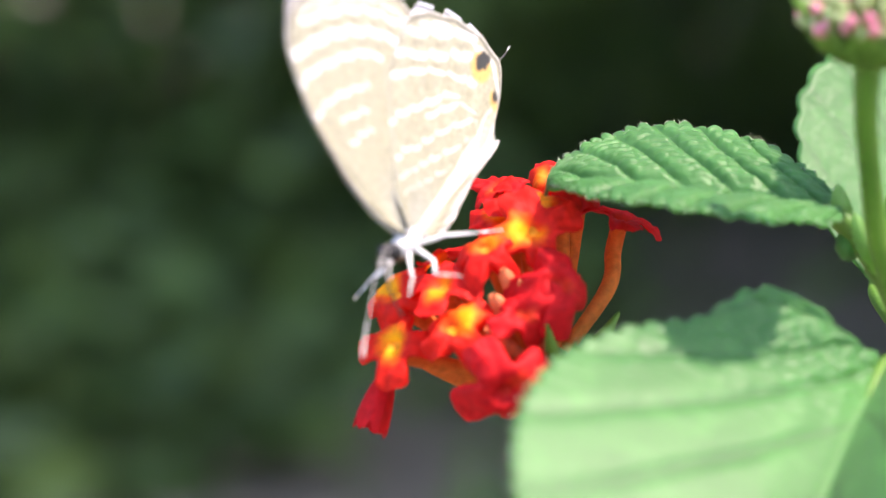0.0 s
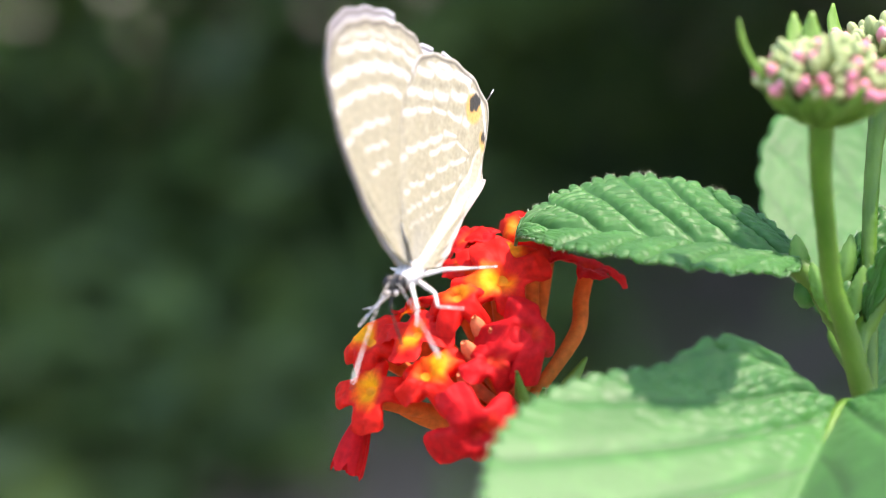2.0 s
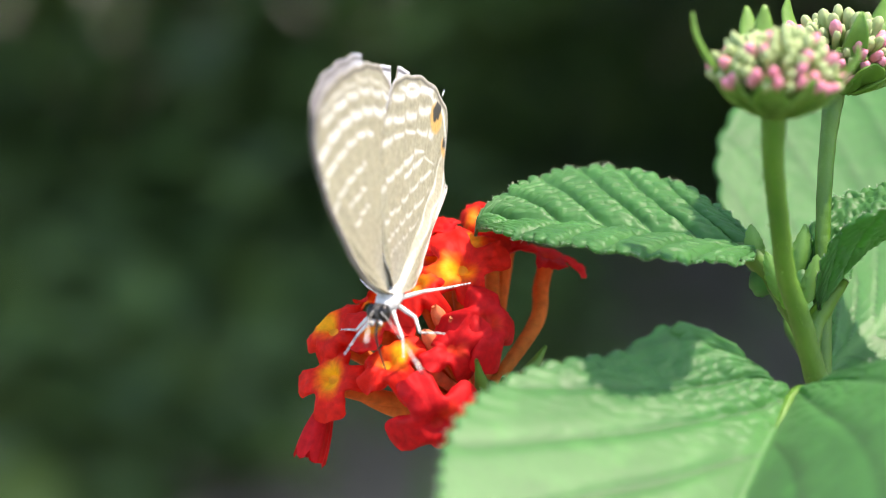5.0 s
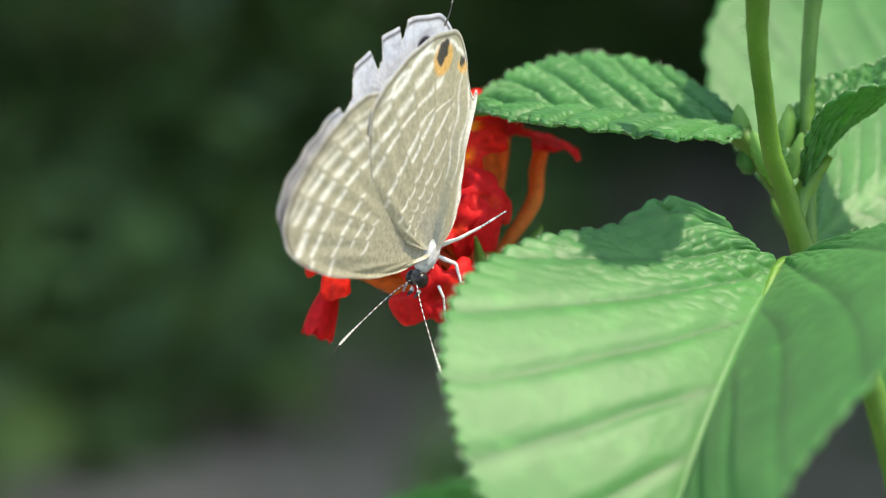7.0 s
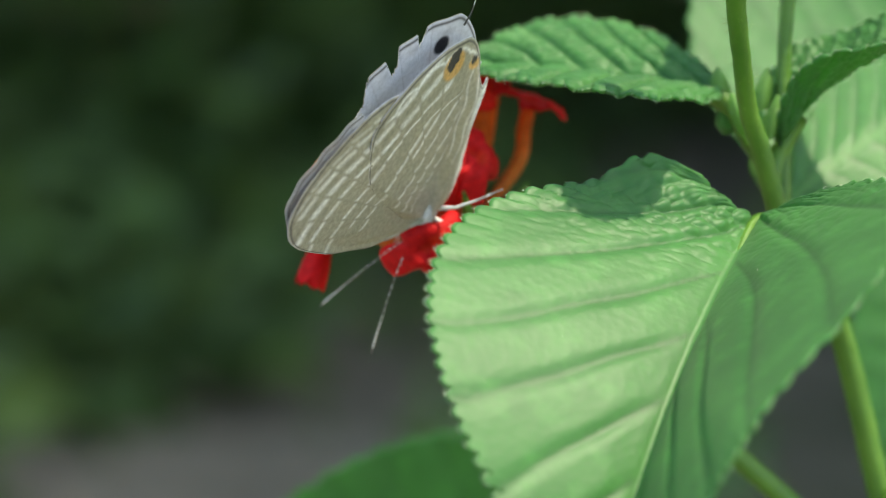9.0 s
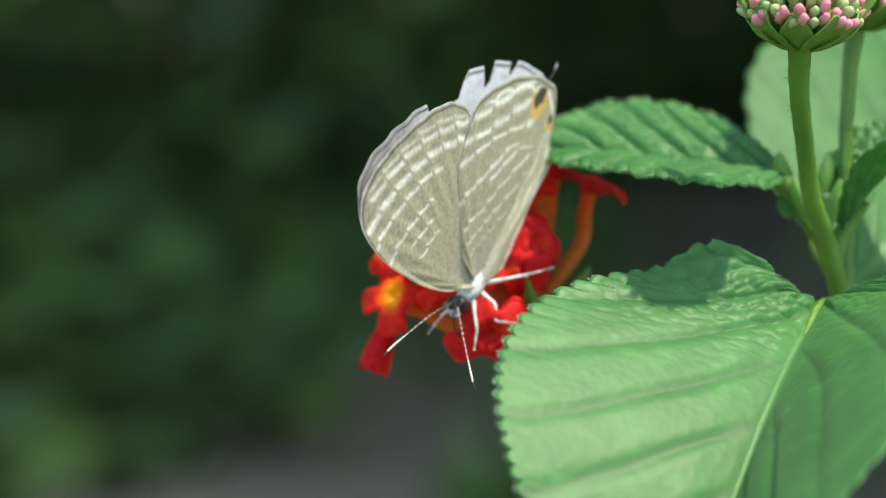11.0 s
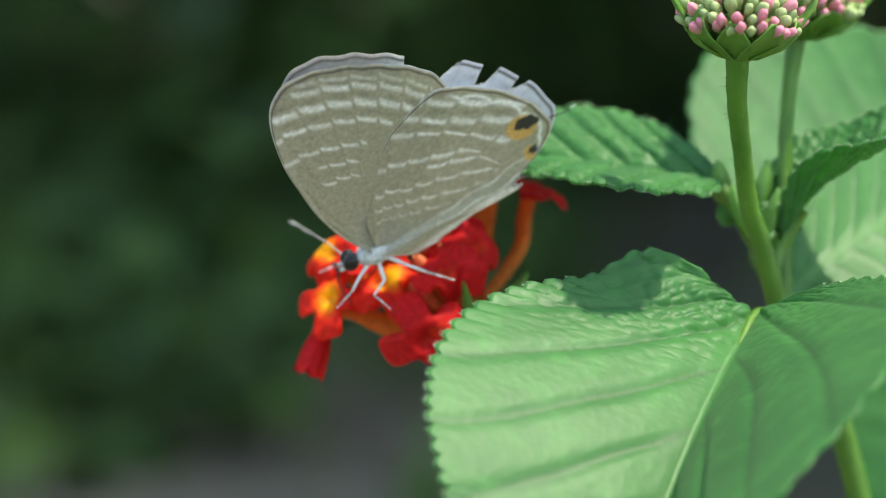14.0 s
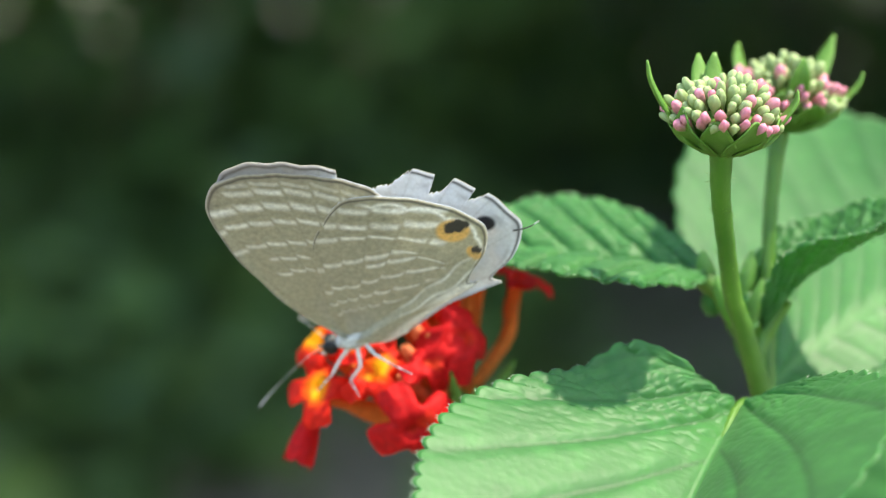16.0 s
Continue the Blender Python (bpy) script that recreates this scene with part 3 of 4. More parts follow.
# ---------------------------------------------------------------- the shrub
def hairs(parent, points, radius, count, seed):
    """Short pale bristles along a stalk, joined into one piece."""
    rng = np.random.RandomState(seed)
    line = curve_through(points, 60)
    verts, faces = [], []
    for _ in range(count):
        p = line[rng.randint(0, 60)]
        d = rng.normal(size=3)
        d /= np.linalg.norm(d)
        tip = p + d * (radius + rng.uniform(0.0003, 0.0007))
        s = np.cross(d, rng.normal(size=3))
        s *= 0.00003 / np.linalg.norm(s)
        k = len(verts)
        root = p + d * radius * 0.9
        verts += [root + s, root - s, root + np.cross(d, s), tip]
        faces += [(k, k + 1, k + 3), (k + 1, k + 2, k + 3), (k + 2, k, k + 3)]
    tagged(part("bristles", mesh_of("bristles", verts, faces), BRACT, parent, "fine pale bristles"), "", "", "", "stuff")


def build_shrub():
    root = Vector((0.085, 0.03, GROUND_Z - 0.012))
    shrub = tagged(empty("lantana_shrub", Matrix.Translation(root)), "green lantana shrub with a red flower head and pink bud heads", "shrub")
    m4 = at(40.6, -32.6, 6)
    low = [root, root + Vector((-0.006, 0, 0.12)), root + Vector((-0.022, -0.006, 0.3)), at(41.6, -36.0, 6.2), m4]
    part("stem", tube("stem", low, [0.004, 0.0034, 0.0026, 0.0014, 0.0011], 60, 12, 0.05), STALK, shrub, "green square stem with short bristles")
    rise = [m4, at(38.6, -25.7, 5), at(35.6, -14.5, 3), at(33.2, -8.8, 0.5), at(30.9, -5.8, -3), at(29.3, -4.4, -5)]
    main = part("stem", tube("stem", rise, [0.0011, 0.001, 0.00095, 0.0009, 0.00085, 0.0007], 60, 12, 0.04), STALK, shrub, "green square stem with short bristles")
    hairs(main, rise, 0.001, 260, 4)
    up_a = [at(29.5, -5.0, -5), at(28.6, -2.4, -6), at(27.2, 1.7, -8), at(26.0, 4.5, -10), at(25.1, 8.3, -13), at(24.3, 12.2, -16), at(24.1, 15.6, -18.1)]
    a = part("stem", tube("stem", up_a, [0.0009, 0.00085, 0.00078, 0.00072, 0.0007, 0.00074, 0.0009], 48, 12, 0.04), STALK, shrub)
    hairs(a, up_a, 0.00074, 160, 5)
    up_b = [at(29.4, -3.0, -4), at(29.5, 2.5, -4), at(29.6, 8.9, -3.5), at(30.0, 14.2, -3.2), at(30.6, 18.3, -3)]
    part("stem", tube("stem", up_b, [0.0007, 0.0006, 0.00055, 0.0006, 0.0008], 36, 12, 0.05), STALK, shrub)
    ped = [m4, at(34.2, -29.0, 6), at(22.6, -19.0, 5), at(13.6, -11.8, 4), at(8.0, -7.2, 2.6), at(5.4, -5.6, 1.7)]
    part("peduncle", tube("peduncle", ped, [0.0011, 0.0009, 0.0008, 0.0007, 0.0008, 0.0011], 50, 12, 0.05), STALK, shrub)

    # opposite pair of leaves under the bud heads
    leaf_parts(shrub, (24.6, 6.0, -3.5), (4.7, 8.15, -1.5), way(0.04, 0.55, 0.83), way(0, -0.2, -0.98), 8.9, (0, 0.6, 0), 6, 26, 0.75, 0.3, sweep=0.42, tooth_mm=0.75, wide=0.5, narrow=0.7, fuzz=900, n=190, m=80, cells=0.05,
               label="wrinkled green lantana leaf with scalloped edge", curl=0.5, seed=1, stalk_to=(28.2, -0.6, -5.2), stalk_r=1.3)
    leaf_parts(shrub, (29.2, 1.8, -4), (46.0, 10.8, -9), way(-0.4, 0.82, 0.4), way(-0.3, 0.66, -0.67), 6.2, (-1.2, 3.0, 0), 9, 20, 0.4, 0.7, fuzz=700, n=150, m=60, cells=0.2, wide=0.4, left2=way(-0.1, 0.42, 0.9), right2=way(0.1, 0.16, -0.97), turn=0.45,
               label="arched green lantana leaf with wrinkled surface", curl=0.2, seed=2, stalk_to=(28.8, -1.9, -5.0), stalk_r=1.2)
    leaf_parts(shrub, (29.3, -2.8, -3.4), (46.5, 7.0, 12), way(-0.3, 0.9, 0.3), way(0.2, -0.7, -0.65), 5.6, (0, 1.0, 0), 8, 15, 0.14, 0.3, fuzz=300,
               label="pale green lantana leaf under the arched one", seed=3, wide=0.8)
    # wide pale leaf behind the stalks
    leaf_parts(shrub, (29.5, 1.5, 12), (49.0, 18.5, 24), way(-0.72, 0.62, 0.05), way(0.72, -0.62, 0.05), 15, (0, 0, 2), 7, 16, 0.15,
               label="broad pale green lantana leaf behind the stalks", seed=4, stalk_to=(29.6, -2.4, -3.6), stalk_r=0.8)
    # large leaf in front, hanging towards the viewer
    leaf_parts(shrub, (26.4, -3.6, -11), (12.3, -31.0, -38), way(-0.93, 0.36, -0.12), way(0.74, 0.33, -0.58), 17.4, (-0.9, 1.5, -3.0), 6, 40, 0.24, 0.2, 2.4, 0.55, 0.7, 330, 110, fuzz=1300, right2=way(0.15, -0.02, -0.99), turn=0.48, cells=0.3, right_wide=1.15, left_wide=1.1,
               label="large hanging green lantana leaf with scalloped edge", seed=6, wide=0.42, wave=0.5, stalk_to=(29.6, -5.0, -6), stalk_r=0.7, narrow=0.95)
    # lower leaves
    leaf_parts(shrub, (34.0, -41.6, 48), (-17.8, -37.2, 50), way(0, 0.94, -0.34), way(0, -0.9, -0.4), 15.4, (0, 1.5, 0), 9, 20, 0.4,
               label="shaded lower lantana leaf", seed=7, stalk_to=(41.0, -33.0, 6), stalk_r=0.9)
    leaf_parts(shrub, (60.0, -33.0, 48), (53.0, 0.0, 58), way(-0.95, -0.2, 0.1), way(0.95, 0.2, 0.2), 13, (0, 0, -2), 9, 20, 0.4,
               label="lantana leaf on the far side of the shrub", seed=9, stalk_to=(41.1, -34.0, 6), stalk_r=0.9)
    # young leaflets in the axils
    for k, (b, t) in enumerate([((26.6, 2.6, -5.2), (25.2, 6.2, -5.4)), ((27.0, 2.0, -5.8), (26.2, 4.6, -7)), ((27.6, 4.4, -3.6), (28.3, 8.2, -3.4)), ((24.8, 5.0, -3.6), (24.3, 8.2, -4)), ((28.2, 2.6, -5), (28.9, 6.0, -5))]):
        leaf_parts(shrub, b, t, way(-0.95, -0.1, 0.15), way(0.95, 0.1, 0.15), 0.75, (0, 0, -0.3), 5, 7, 0.12, 0.5, 0, 0.3, 0.12, 30, 18, LEAF_YOUNG, "tiny young leaf in the axil", seed=10 + k)
    for p in ((28.0, 4.0, -3.2), (25.2, 4.2, -3.4), (27.3, 2.6, -2.8)):
        part("axil_bud", blob("axil_bud", (0.00095, 0.0009, 0.0012), (0, 0, 0), 12, 14, 0.14, 8), LEAF, shrub, "small dark green bud in the axil", Matrix.Translation(at(*p)))
    flower_head(shrub)
    bud_head(shrub, (24.1, 15.4, -18), (0.05, 0.97, -0.25), 3, 7, 4.7, [(18.4, 21.6, -20), (22.9, 22.8, -13), (24.0, 22.8, -14), (29.6, 19.6, -19)])
    bud_head(shrub, (30.6, 18.2, -3), (0.15, 0.96, -0.2), 9, 7, 4.7, [(37.0, 22.3, -4), (27.5, 25.0, 0), (35.6, 25.8, 2), (31.6, 23.0, -8.4)])


# ---------------------------------------------------------------- the butterfly
def smooth_outline(knots, n):
    a = np.array([k[0] for k in knots], float)
    r = np.array([k[1] for k in knots], float)
    ang = np.linspace(a[0], a[-1], n)
    line = curve_through([(p, q, 0) for p, q in knots], 400)
    return ang, np.interp(ang, line[:, 0], line[:, 1])


FORE = [(44, 1.6), (51, 3.4), (57, 5.6), (64, 9.0), (68, 11.9), (72.4, 14.9), (76, 16.9), (79, 17.8), (83, 18.3), (87.5, 18.3), (94.7, 17.85), (102, 17.3), (109, 16.85), (116, 16.4), (122, 15.7), (127, 14.5), (132, 11.5), (136, 6.0)]
HIND = [(84, 3.0), (94, 5.0), (99.8, 7.9), (104.5, 10.5), (110, 12.3), (115, 13.9), (118.6, 14.8), (123.4, 15.2), (129, 15.55), (135.7, 15.95), (142.6, 16.3), (149, 16.5), (154.3, 16.5), (157, 16.3), (160.8, 15.4), (164.2, 14.1), (167, 12.2), (169.5, 11.6), (171.5, 12.2), (173, 10.2), (175, 7.6), (181, 5.8), (190, 4.4), (200, 3.0)]
# rows of white dashes: place along the wing, half width, first and last angle
FORE_ROWS = [(17.5, 0.2, 84, 135, 0.5), (16.6, 0.3, 82, 135, 0.95), (15.05, 0.36, 72, 135, 1.0), (13.4, 0.24, 68, 110, 1.0), (11.15, 0.2, 66, 100, 0.95), (9.55, 0.16, 78, 95, 0.9), (7.95, 0.15, 75, 94, 0.85)]
HIND_ROWS = [(13.5, 0.27, 114, 147, 1.0), (12.0, 0.3, 108, 150, 1.0), (10.35, 0.27, 100, 152, 1.0), (7.75, 0.2, 98, 146, 0.95), (6.85, 0.17, 128, 158, 0.9), (5.45, 0.14, 98, 160, 0.85), (4.1, 0.13, 96, 162, 0.75), (3.0, 0.1, 98, 158, 0.6)]


def wing_mesh(kind, side, tears=()):
    """A wing of two skins in its own plane: the patterned underside outwards and the pale upperside inwards. Millimetres and degrees."""
    fore = kind == "forewing"
    n, m = 220, 180
    ang, out = smooth_outline(FORE if fore else HIND, n)
    out = out * (1 + 0.004 * np.cos(2 * np.pi * (ang - ang[0]) / (7.6 if fore else 10.5)))
    if side < 0:
        out = out * (1 + 0.035 * smoothstep(76, 88, ang) if fore else 1.05)
    rng = np.random.RandomState(11 if fore else 12)
    full = out.copy()
    for a0, a1, keep, slant in tears:
        inside = smoothstep(a0 - 0.25, a0 + 0.25, ang) * (1 - smoothstep(a1 - 0.25, a1 + 0.25, ang))
        rag = keep + slant * (ang - a0) + 0.006 * np.sin(ang * 5.1) + 0.008 * rng.uniform(-1, 1, n)
        out = out * (1 - inside) + out * np.minimum(1, rag) * inside
    rho = np.linspace(0.02, 1, m)
    A, RHO = np.meshgrid(ang, rho, indexing="ij")
    R = out[:, None] * RHO
    X, Z = R * np.cos(np.radians(A)), R * np.sin(np.radians(A))
    F = R / full[:, None]
    # veins run out from the base; each cell between two has its own shift of the dashes
    step = 7.6 if fore else 10.5
    cell = np.floor((A - ang[0]) / step).astype(int)
    frac = (A - ang[0]) / step - cell
    vein = np.exp(-((np.minimum(frac, 1 - frac) * step * np.radians(1) * R / 0.07) ** 2)) * (0.12 + 0.88 * smoothstep(7.0, 9.5, R))
    shift = rng.uniform(-0.13, 0.13, (40, 16))
    base = np.array((0.35, 0.325, 0.23))
    pale = np.array((0.82, 0.82, 0.79))
    # the rows cross the wing nearly straight
    if fore:
        B = R / (1 - 0.0047 * (A - 86))
    else:
        B = R * np.cos(np.radians(A - (97 + 16 * smoothstep(10.5, 12.5, R))))
    grain = np.array([noise.noise((x * 2.3, z * 2.3, side * 3.0 + fore)) for x, z in zip(X.ravel(), Z.ravel())]).reshape(X.shape)
    white = np.zeros_like(R)
    for k, (b, half, a0, a1, amt) in enumerate(FORE_ROWS if fore else HIND_ROWS):
        bb = b + shift[cell, k] - 0.25 * (frac - 0.5) + 0.18 * (2 * frac - 1) ** 2 + 0.05 * grain
        ends = smoothstep(0.03, 0.12, frac) * (1 - smoothstep(0.88, 0.97, frac)) if b > 9 else smoothstep(0.0, 0.06, frac) * (1 - smoothstep(0.94, 1.0, frac))
        span = smoothstep(a0 - 1, a0 + 1, A) * (1 - smoothstep(a1 - 1, a1 + 1, A))
        strength = rng.uniform(0.72, 1.0, 40)[cell] * amt * (0.9 + 0.25 * grain)
        white = np.maximum(white, np.exp(-np.abs((B - bb) / half) ** 2.8) * (0.3 + 0.7 * ends) * strength * span)
    if not fore:
        # wavering lines down the inner fold, white hairs at its edge
        fold = smoothstep(157, 163, A)
        lines = np.exp(-((np.sin((A - 157) * 0.62 + 0.5 * np.sin(R * 1.7)) / 0.34) ** 2)) * smoothstep(4, 7, R)
        white = white * (1 - fold) + fold * 0.62 * lines
        white = np.maximum(white, 0.8 * smoothstep(167, 170, A) * smoothstep(0.55, 0.8, F))
    dark = np.zeros_like(R)
    for b0, wd, amt in ((15.85, 0.3, 0.42), (14.3, 0.26, 0.3), (17.1, 0.24, 0.5)) if fore else ((14.25, 0.28, 0.5), (12.8, 0.25, 0.42), (11.2, 0.25, 0.3)):
        dark = np.maximum(dark, amt * np.exp(-(((B - b0 - shift[cell, 3]) / wd) ** 2)) * np.exp(-(((frac - 0.5) / 0.33) ** 2)))
    fuzz = smoothstep(0.34, 0.05, F)
    border = 0.5 * smoothstep(0.93, 0.97, F) if fore else 0 * F
    col = base[None, None] * (1 - 0.55 * dark[..., None]) * (1 + 0.12 * grain[..., None])
    col = col + (np.array((0.25, 0.22, 0.18)) - col) * (0.7 * border)[..., None]
    col = col + (pale - col) * (white * (0.92 - 0.2 * fuzz))[..., None]
    col = col + (np.array((0.22, 0.2, 0.14)) - col) * (0.28 * vein)[..., None]
    col = col + (np.array((0.36, 0.36, 0.33)) - col) * (0.5 * fuzz)[..., None]
    if not fore:
        ex, ez = 15.05 * math.cos(radians(150.9)), 15.05 * math.sin(radians(150.9))
        px2, pz2 = 14.1 * math.cos(radians(161)), 14.1 * math.sin(radians(161))
        # white crescents behind the rim
        cres = np.exp(-(((F - 0.955 + 0.03 * (2 * frac - 1) ** 2) / 0.012) ** 2)) * smoothstep(120, 126, A) * (1 - smoothstep(163, 166, A))
        col = col + (pale - col) * (0.85 * cres)[..., None]
        for px, pz, rx, rz, size in ((ex, ez, 1.05, 0.66, 1.0), (px2, pz2, 0.4, 0.45, 0.75)):
            d = np.hypot((X - px) / rx, (Z - pz) / rz)
            o = np.hypot((X - px - 0.42 * size) / (rx * 1.28), (Z - pz + 0.28 * size) / (rz * 1.75))
            col = col + (np.array((0.62, 0.36, 0.09)) - col) * (0.92 * (1 - smoothstep(0.8, 1.1, o)))[..., None]
            rag = 0.09 * np.sin(5 * np.arctan2(Z - pz, X - px)) + 0.15 * grain
            col = col + (np.array((0.012, 0.01, 0.01)) - col) * (1 - smoothstep(0.82, 1.05, d + rag))[..., None]
    col = col + (np.array((0.05, 0.045, 0.04)) - col) * (0.85 * np.exp(-(((F - 0.98) / 0.007) ** 2)))[..., None]
    col = col + (np.array((0.45, 0.43, 0.4)) - col) * (0.8 * smoothstep(0.988, 0.995, F))[..., None]
    # upper side: pale silvery blue with a dusky border
    up = np.array((0.66, 0.68, 0.74)) + 0 * col
    up = up + (np.array((0.38, 0.38, 0.42)) - up) * (0.4 * vein * F)[..., None]
    up = up + (np.array((0.06, 0.055, 0.055)) - up) * (0.9 * np.exp(-(((F - 0.98) / 0.008) ** 2)))[..., None]
    if fore:
        up = up + (np.array((0.24, 0.21, 0.2)) - up) * (0.6 * smoothstep(0.82, 0.95, F) * smoothstep(112, 98, A))[..., None]
    else:
        d = np.hypot((X - ex) / 0.9, (Z - ez) / 0.75)
        up = up + (np.array((0.02, 0.02, 0.025)) - up) * (1 - smoothstep(0.7, 1.05, d))[..., None]
        spots = np.exp(-(((F - 0.93) / 0.02) ** 2)) * np.exp(-(((frac - 0.5) / 0.25) ** 2)) * smoothstep(120, 135, A)
        up = up + (np.array((0.3, 0.3, 0.34)) - up) * (0.5 * spots)[..., None]
    # gentle belly of the skin and corrugation along the veins
    Y = 0.2 * np.sin(np.pi * np.clip(F, 0, 1)) + 0.025 * np.cos(2 * np.pi * frac) * smoothstep(0.35, 0.6, F)
    Y = Y + 0.1 if fore else Y + 0.28 + 0.45 * smoothstep(160, 170, A) * (1 - smoothstep(11, 14, R))
    if fore:
        Y = Y + 0.2 * smoothstep(0.8, 1.0, F) * smoothstep(100, 70, A) + 0.35 * np.exp(-((A - ang[0] - 3) / 5) ** 2) * smoothstep(0.9, 0.3, F)
    Y = Y + 0.02 * grain
    outer = np.stack([X, side * (Y + 0.05), Z], -1).reshape(-1, 3) * 0.001
    inner = np.stack([X, side * (Y - 0.05), Z], -1).reshape(-1, 3) * 0.001
    f1 = grid_faces(n, m, 0, flip=side > 0)
    f2 = grid_faces(n, m, n * m, flip=side < 0)
    slots = np.r_[np.zeros(len(f1)), np.ones(len(f2))]
    return mesh_of(kind, np.vstack([outer, inner]), np.vstack([f1, f2]), colours=np.vstack([col.reshape(-1, 3), up.reshape(-1, 3)]), slots=slots)


def banded(dark_from=0.85, every=15):
    def colour(s):
        if s > dark_from:
            return (0.03, 0.027, 0.025)
        return (0.6, 0.58, 0.54) if (s * every) % 1 < 0.62 else (0.10, 0.09, 0.085)
    return colour


def build_butterfly():
    bug = tagged(empty("butterfly", Matrix.Identity(4)), "grey-brown butterfly with white stripes, orange eyespot and tattered wings", "butterfly")
    mm = 0.001
    moving = {"butterfly": bug}
    part("thorax", blob("thorax", (1.75 * mm, 0.85 * mm, 0.85 * mm), (0.05 * mm, 0, -0.3 * mm), 22, 26, 0.06, 2), FUR, bug, "pale bluish-grey furry thorax")
    ab = [(-1.2 * mm, 0, -0.5 * mm), (-4 * mm, 0, 0.5 * mm), (-7 * mm, 0, 1.7 * mm), (-9 * mm, 0, 2.8 * mm)]
    part("abdomen", tube("abdomen", ab, [0.6 * mm, 0.55 * mm, 0.42 * mm, 0.1 * mm], 26, 14, 0.02), FUR, bug, "slender pale abdomen")
    head_at = Matrix.Translation((2.05 * mm, 0, -0.15 * mm))
    head = part("head", blob("head", (0.6 * mm, 0.66 * mm, 0.62 * mm), (0, 0, 0), 14, 16, 0.06, 3), HEAD_FUR, bug, "", head_at)
    for s in (1, -1):
        part("eye", blob("eye", (0.6 * mm, 0.44 * mm, 0.66 * mm), (0.14 * mm, s * 0.42 * mm, 0.0), 14, 16), EYE, head, "glossy black eye ringed white", head_at)
        pal = [(0.4 * mm, s * 0.25 * mm, -0.4 * mm), (1.0 * mm, s * 0.3 * mm, -0.35 * mm), (1.5 * mm, s * 0.34 * mm, 0.0)]
        part("palp", tube("palp", pal, [0.16 * mm, 0.18 * mm, 0.05 * mm], 10, 8, 0, lambda q: (0.55, 0.53, 0.5) if q < 0.6 else (0.05, 0.05, 0.05)), BAND, head, "", head_at)
        an = [(0.0, 0, 0), (2.6 * mm, 0, 0.25 * mm), (6.0 * mm, 0, 0.1 * mm), (8.2 * mm, 0, -0.1 * mm), (9.2 * mm, 0, -0.35 * mm)]
        a = part("antenna", tube("antenna", an, [0.045 * mm, 0.034 * mm, 0.036 * mm, 0.09 * mm, 0.04 * mm], 90, 8, 0, banded(0.86, 22)), BAND, bug, "thin antenna banded black and white with a dark club")
        moving["antenna_left" if s > 0 else "antenna_right"] = a
    prob = [(0.6 * mm, 0, -0.4 * mm), (1.3 * mm, 0, -1.2 * mm), (1.2 * mm, 0, -2.6 * mm), (0.9 * mm, 0, -4.2 * mm)]
    part("proboscis", tube("proboscis", prob, [0.1 * mm, 0.08 * mm, 0.07 * mm, 0.05 * mm], 20, 7), DARK, head, "thin dark proboscis", head_at)
    for s in (1, -1):
        for k, (hx, knee, shin, foot) in enumerate([
            (0.8, (1.8, 1.0, -1.1), (2.8, 1.7, -1.7), (4.3, 2.2, -2.3)),
            (0.1, (0.2, 1.7, -1.7), (1.3, 2.4, -2.2), (0.6, 3.9, -2.7)),
            (-0.6, (-1.6, 1.9, -0.7), (-2.9, 3.0, -1.2), (-4.6, 4.2, -1.8))]):
            pts = [(hx * mm, s * 0.4 * mm, -0.7 * mm)] + [(p[0] * mm, s * p[1] * mm, p[2] * mm) for p in (knee, shin, foot)]
            fine = []
            for a, b in zip(pts, pts[1:]):
                fine += [Vector(a).lerp(Vector(b), q) for q in (0.0, 0.33, 0.66)]
            fine.append(Vector(pts[-1]))
            part("leg", tube("leg", fine, [0.17 * mm, 0.18 * mm, 0.13 * mm, 0.12 * mm, 0.09 * mm, 0.07 * mm, 0.05 * mm], 48, 8, 0, lambda q: (0.62, 0.61, 0.59) if q < 0.62 or (q * 26) % 1 < 0.6 else (0.12, 0.11, 0.1)), BAND, bug)
    for s in (1, -1):
        word = "left" if s > 0 else "right"
        tears_f = [] if s > 0 else [(109.5, 140, 0.87, 0.0)]
        tears_h = [] if s > 0 else [(80, 121.5, 0.9, 0.0), (121.5, 126, 0.92, 0.018), (132.2, 136.0, 0.88, 0.01), (142.6, 145.0, 0.91, 0.03)]
        fw = part("forewing", wing_mesh("forewing", s, tears_f), [WING_UNDER, WING_UPPER], bug, "grey-brown forewing with rows of white dashes" if s > 0 else "forewing with a torn outer edge")
        hw = part("hindwing", wing_mesh("hindwing", s, tears_h), [WING_UNDER, WING_UPPER], bug, "hindwing with black and orange eyespot" if s > 0 else "tattered hindwing, pale blue inside")
        moving["forewing_" + word], moving["hindwing_" + word] = fw, hw
        r, a = 16.4, radians(157)
        x0, z0 = r * math.cos(a), r * math.sin(a)
        if s < 0:
            tail = [(x0 * mm, 0, z0 * mm), ((x0 - 1.2) * mm, 0.1 * mm, (z0 + 0.1) * mm), ((x0 - 2.2) * mm, 0.2 * mm, (z0 + 0.5) * mm)]
            part("tail", tube("tail", tail, [0.08 * mm, 0.05 * mm, 0.035 * mm], 12, 6, 0, lambda q: (0.08, 0.075, 0.07) if q < 0.75 else (0.7, 0.7, 0.68)), BAND, hw, "thread-like tail")
    return moving


build_ground()
build_undergrowth()
build_shrub()
MOVING = build_butterfly()


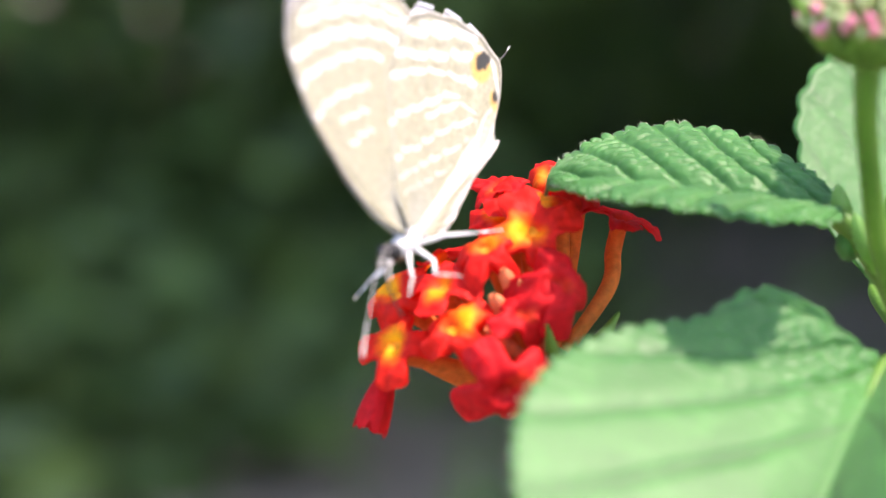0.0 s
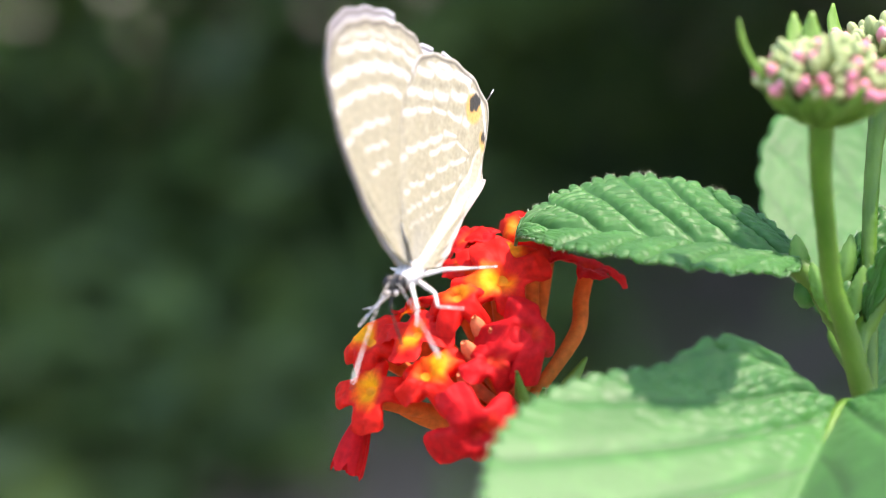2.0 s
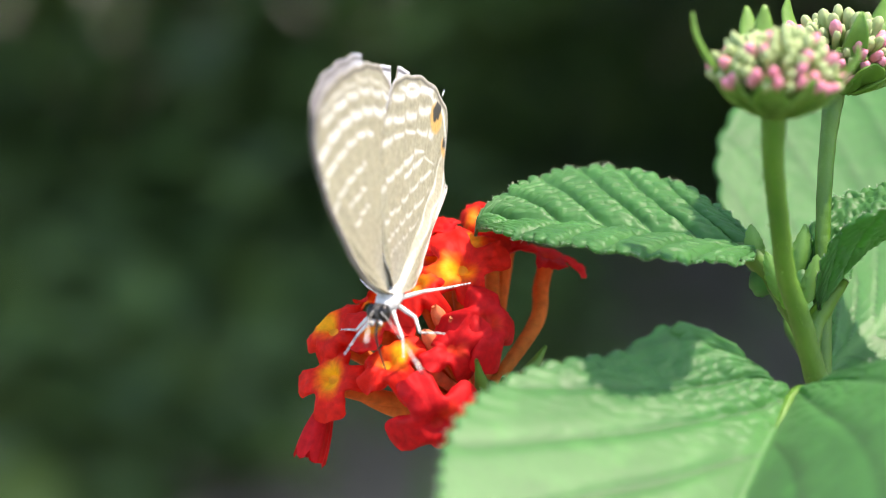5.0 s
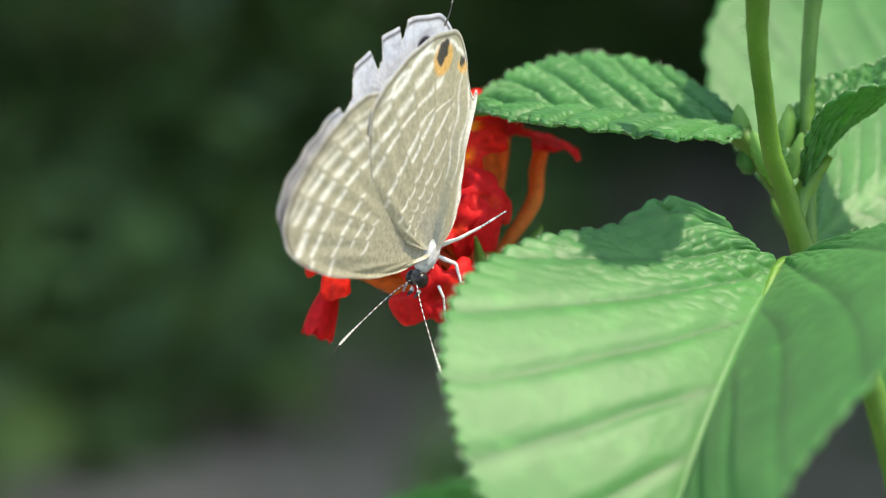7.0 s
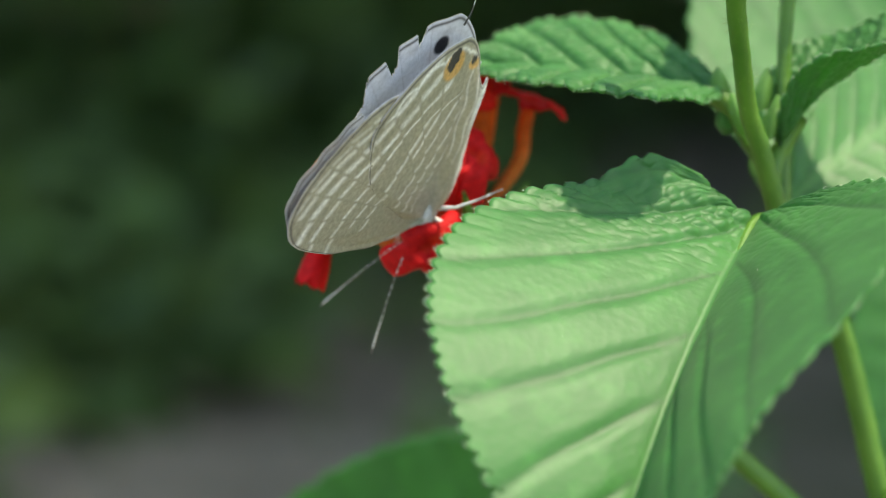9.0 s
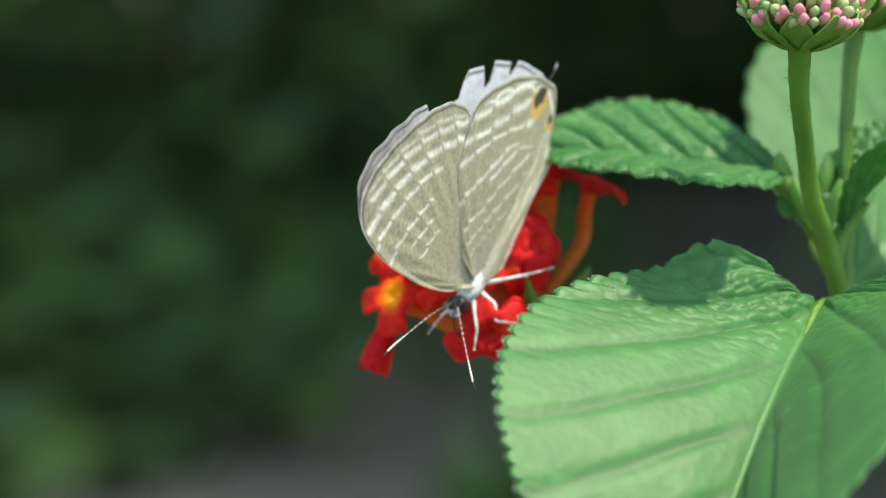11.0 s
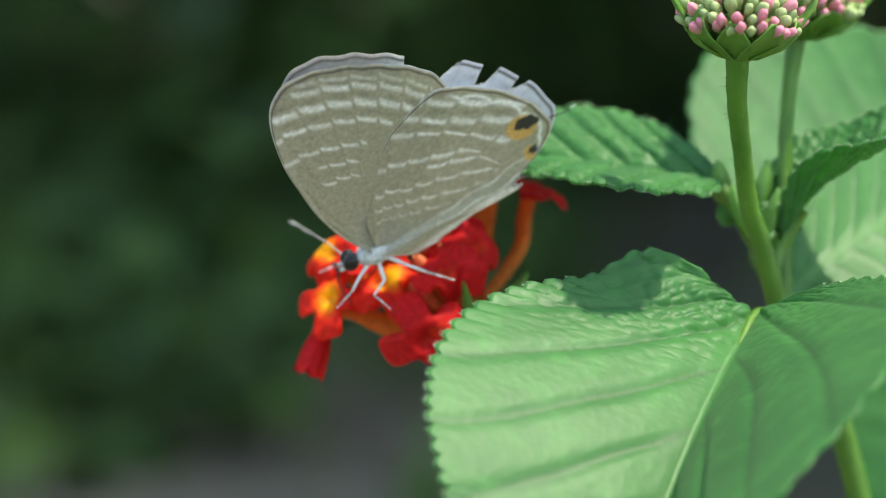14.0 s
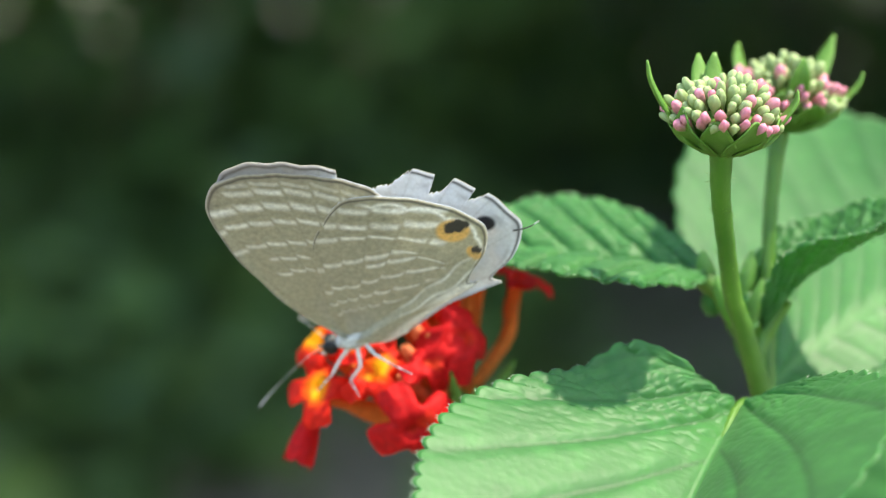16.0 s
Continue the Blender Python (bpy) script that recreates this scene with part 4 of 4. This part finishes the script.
# ---------------------------------------------------------------- what moves
def motions():
    walk(MOVING["butterfly"], [
        (0, pose(-0.00473, -0.00877, 0.00599, 8.8, 16.8, -122.3)),
        (0.5, pose(-0.00346, -0.00880, 0.00616, 16.1, 17.5, -118.5)),
        (1, pose(-0.00352, -0.00851, 0.00662, 3.2, 17.0, -122.7)),
        (1.5, pose(-0.00382, -0.00842, 0.00701, 6.6, 8.7, -124.4)),
        (2, pose(-0.00283, -0.00889, 0.00729, 5.2, 14.7, -116.2)),
        (2.5, pose(-0.00257, -0.00873, 0.00746, 2.2, 11.8, -116.7)),
        (3, pose(-0.00254, -0.00779, 0.00683, 0.6, 11.6, -111.2)),
        (5.5, pose(-0.00138, -0.00911, 0.00306, 7.2, 30.3, -109.5)),
        (6, pose(-0.00135, -0.00957, -0.00069, 19.4, 49.2, -113.4)),
        (6.5, pose(0.00067, -0.00844, -0.00127, 12.0, 53.0, -112.1)),
        (7, pose(0.00097, -0.00877, -0.00077, -22.3, 64.9, -145.9)),
        (7.5, pose(0.00119, -0.00808, -0.00185, -57.9, 67.0, 179.4)),
        (8, pose(0.00146, -0.00778, -0.00229, -71.8, 63.4, 163.2)),
        (8.5, pose(0.00150, -0.00866, -0.00201, -82.5, 62.9, 155.0)),
        (11, pose(0.00040, -0.00832, -0.00026, -12.4, 39.2, -133.0)),
        (11.5, pose(-0.00007, -0.00890, -0.00063, -10.1, 40.5, -127.7)),
        (12, pose(-0.00002, -0.00884, -0.00043, -11.8, 39.3, -129.9)),
        (12.5, pose(-0.00008, -0.00804, -0.00061, -10.9, 38.4, -130.3)),
        (13, pose(-0.00011, -0.00829, -0.00028, -11.0, 36.2, -131.8)),
        (13.5, pose(-0.00083, -0.00809, 0.00043, -23.8, 31.5, -140.2)),
        (14, pose(-0.00205, -0.00819, 0.00255, -29.2, 17.8, -167.8)),
        (14.5, pose(-0.00196, -0.00940, 0.00295, -30.4, 10.9, -179.9)),
        (15, pose(-0.00187, -0.00801, 0.00329, -35.2, 15.6, 167.3)),
        (15.5, pose(-0.00187, -0.00906, 0.00340, -41.0, 18.8, 165.3)),
        (16, pose(-0.00286, -0.00788, 0.00289, -39.5, 20.9, 157.1)),
    ])
    # lean of the far hindwing from the upright, and its swing backwards, in degrees
    spread = [(0, 2, 0), (3.0, 3, 0), (5.5, 9, 0), (6.0, 12, 0), (6.5, 12, 0), (7.0, 10, -1), (8.5, 9, -2), (11.0, 10, -2), (13.5, 10, -2), (14.5, 10, -2), (15.5, 10, -3), (16.0, 11, -9)]
    # swing of the near forewing over its hindwing, in degrees
    slide = [(0, 6.8), (0.5, 6.6), (1, 6.5), (1.5, 5.7), (2, 4.2), (2.5, 4.2), (3, 6.4), (5.5, 10.6), (6, 8.4), (6.5, 13.6), (7, 1.1), (7.5, -7.9), (8, -9.1), (8.5, -9.2), (11, 13.2), (11.5, 13.2), (12, 12.5), (12.5, 11.8), (13, 11.0), (13.5, 10.2), (14, 4.4), (14.5, 4.7), (15, -2.5), (15.5, -2.2), (16, -4.9)]
    for kind in ("forewing", "hindwing"):
        back = 1 if kind == "forewing" else 0
        walk(MOVING[kind + "_left"], [(t, pose(0, 0, 0, 0, back * q, 0)) for t, q in slide])
    walk(MOVING["hindwing_right"], [(t, pose(0, 0, 0, lean, swing, 0)) for t, lean, swing in spread])
    walk(MOVING["forewing_right"], [(t, pose(0, 0, 0, 0, q - 2.5, 0)) for t, q in slide])
    # dip and swing of the left and of the right antenna, in degrees
    feel = [(0, -7.3, 35.9, 27, 14), (0.5, -10.2, 32.1, 10.8, 11.5), (1, -13, 28.4, 10.8, -7.3), (1.5, 22.6, 47.2, 17.9, -8.8), (2, 18, 43.2, 25.7, 2.4),
            (2.5, 13.4, 39.3, 19, -14.5), (3, 14, 19, 18, 0.6), (5.5, -2, 44.4, -22.5, 20), (6, 7.6, 47.8, -14.8, 14.3), (6.5, -9.3, 36.9, -28, -4.9),
            (7, -16.5, 46.1, -44.2, -0.1), (7.5, -33.8, 30.6, -30, -5), (8, 4.1, -3.7, -0.6, -37.8), (8.5, -5.8, 1.7, -2.4, -32), (11, -7.3, 42.4, -26.6, 3.3),
            (11.5, -7.3, 42.4, -26.6, 3.3), (12, 2.6, 45.2, -16.1, -0.5), (12.5, 12.4, 48.1, -5.5, -4.3), (13, 12.4, 48.1, -5.5, -4.3), (13.5, -8.6, 48.3, -50.8, 21.8),
            (13.75, 4, -10, 0, -25), (14, 17.4, -79.4, 12, -74), (14.5, 53, -21.5, 10, -85), (15.5, 10, -65, 10, -85), (16, 20.9, 6.6, 16, -52)]
    walk(MOVING["antenna_left"], [(t, pose(0.0024, 0.00022, 0.0002, 0, p, q)) for t, p, q, _, _ in feel])
    walk(MOVING["antenna_right"], [(t, pose(0.0024, -0.00022, 0.0002, 0, p, q)) for t, _, _, p, q in feel])


motions()
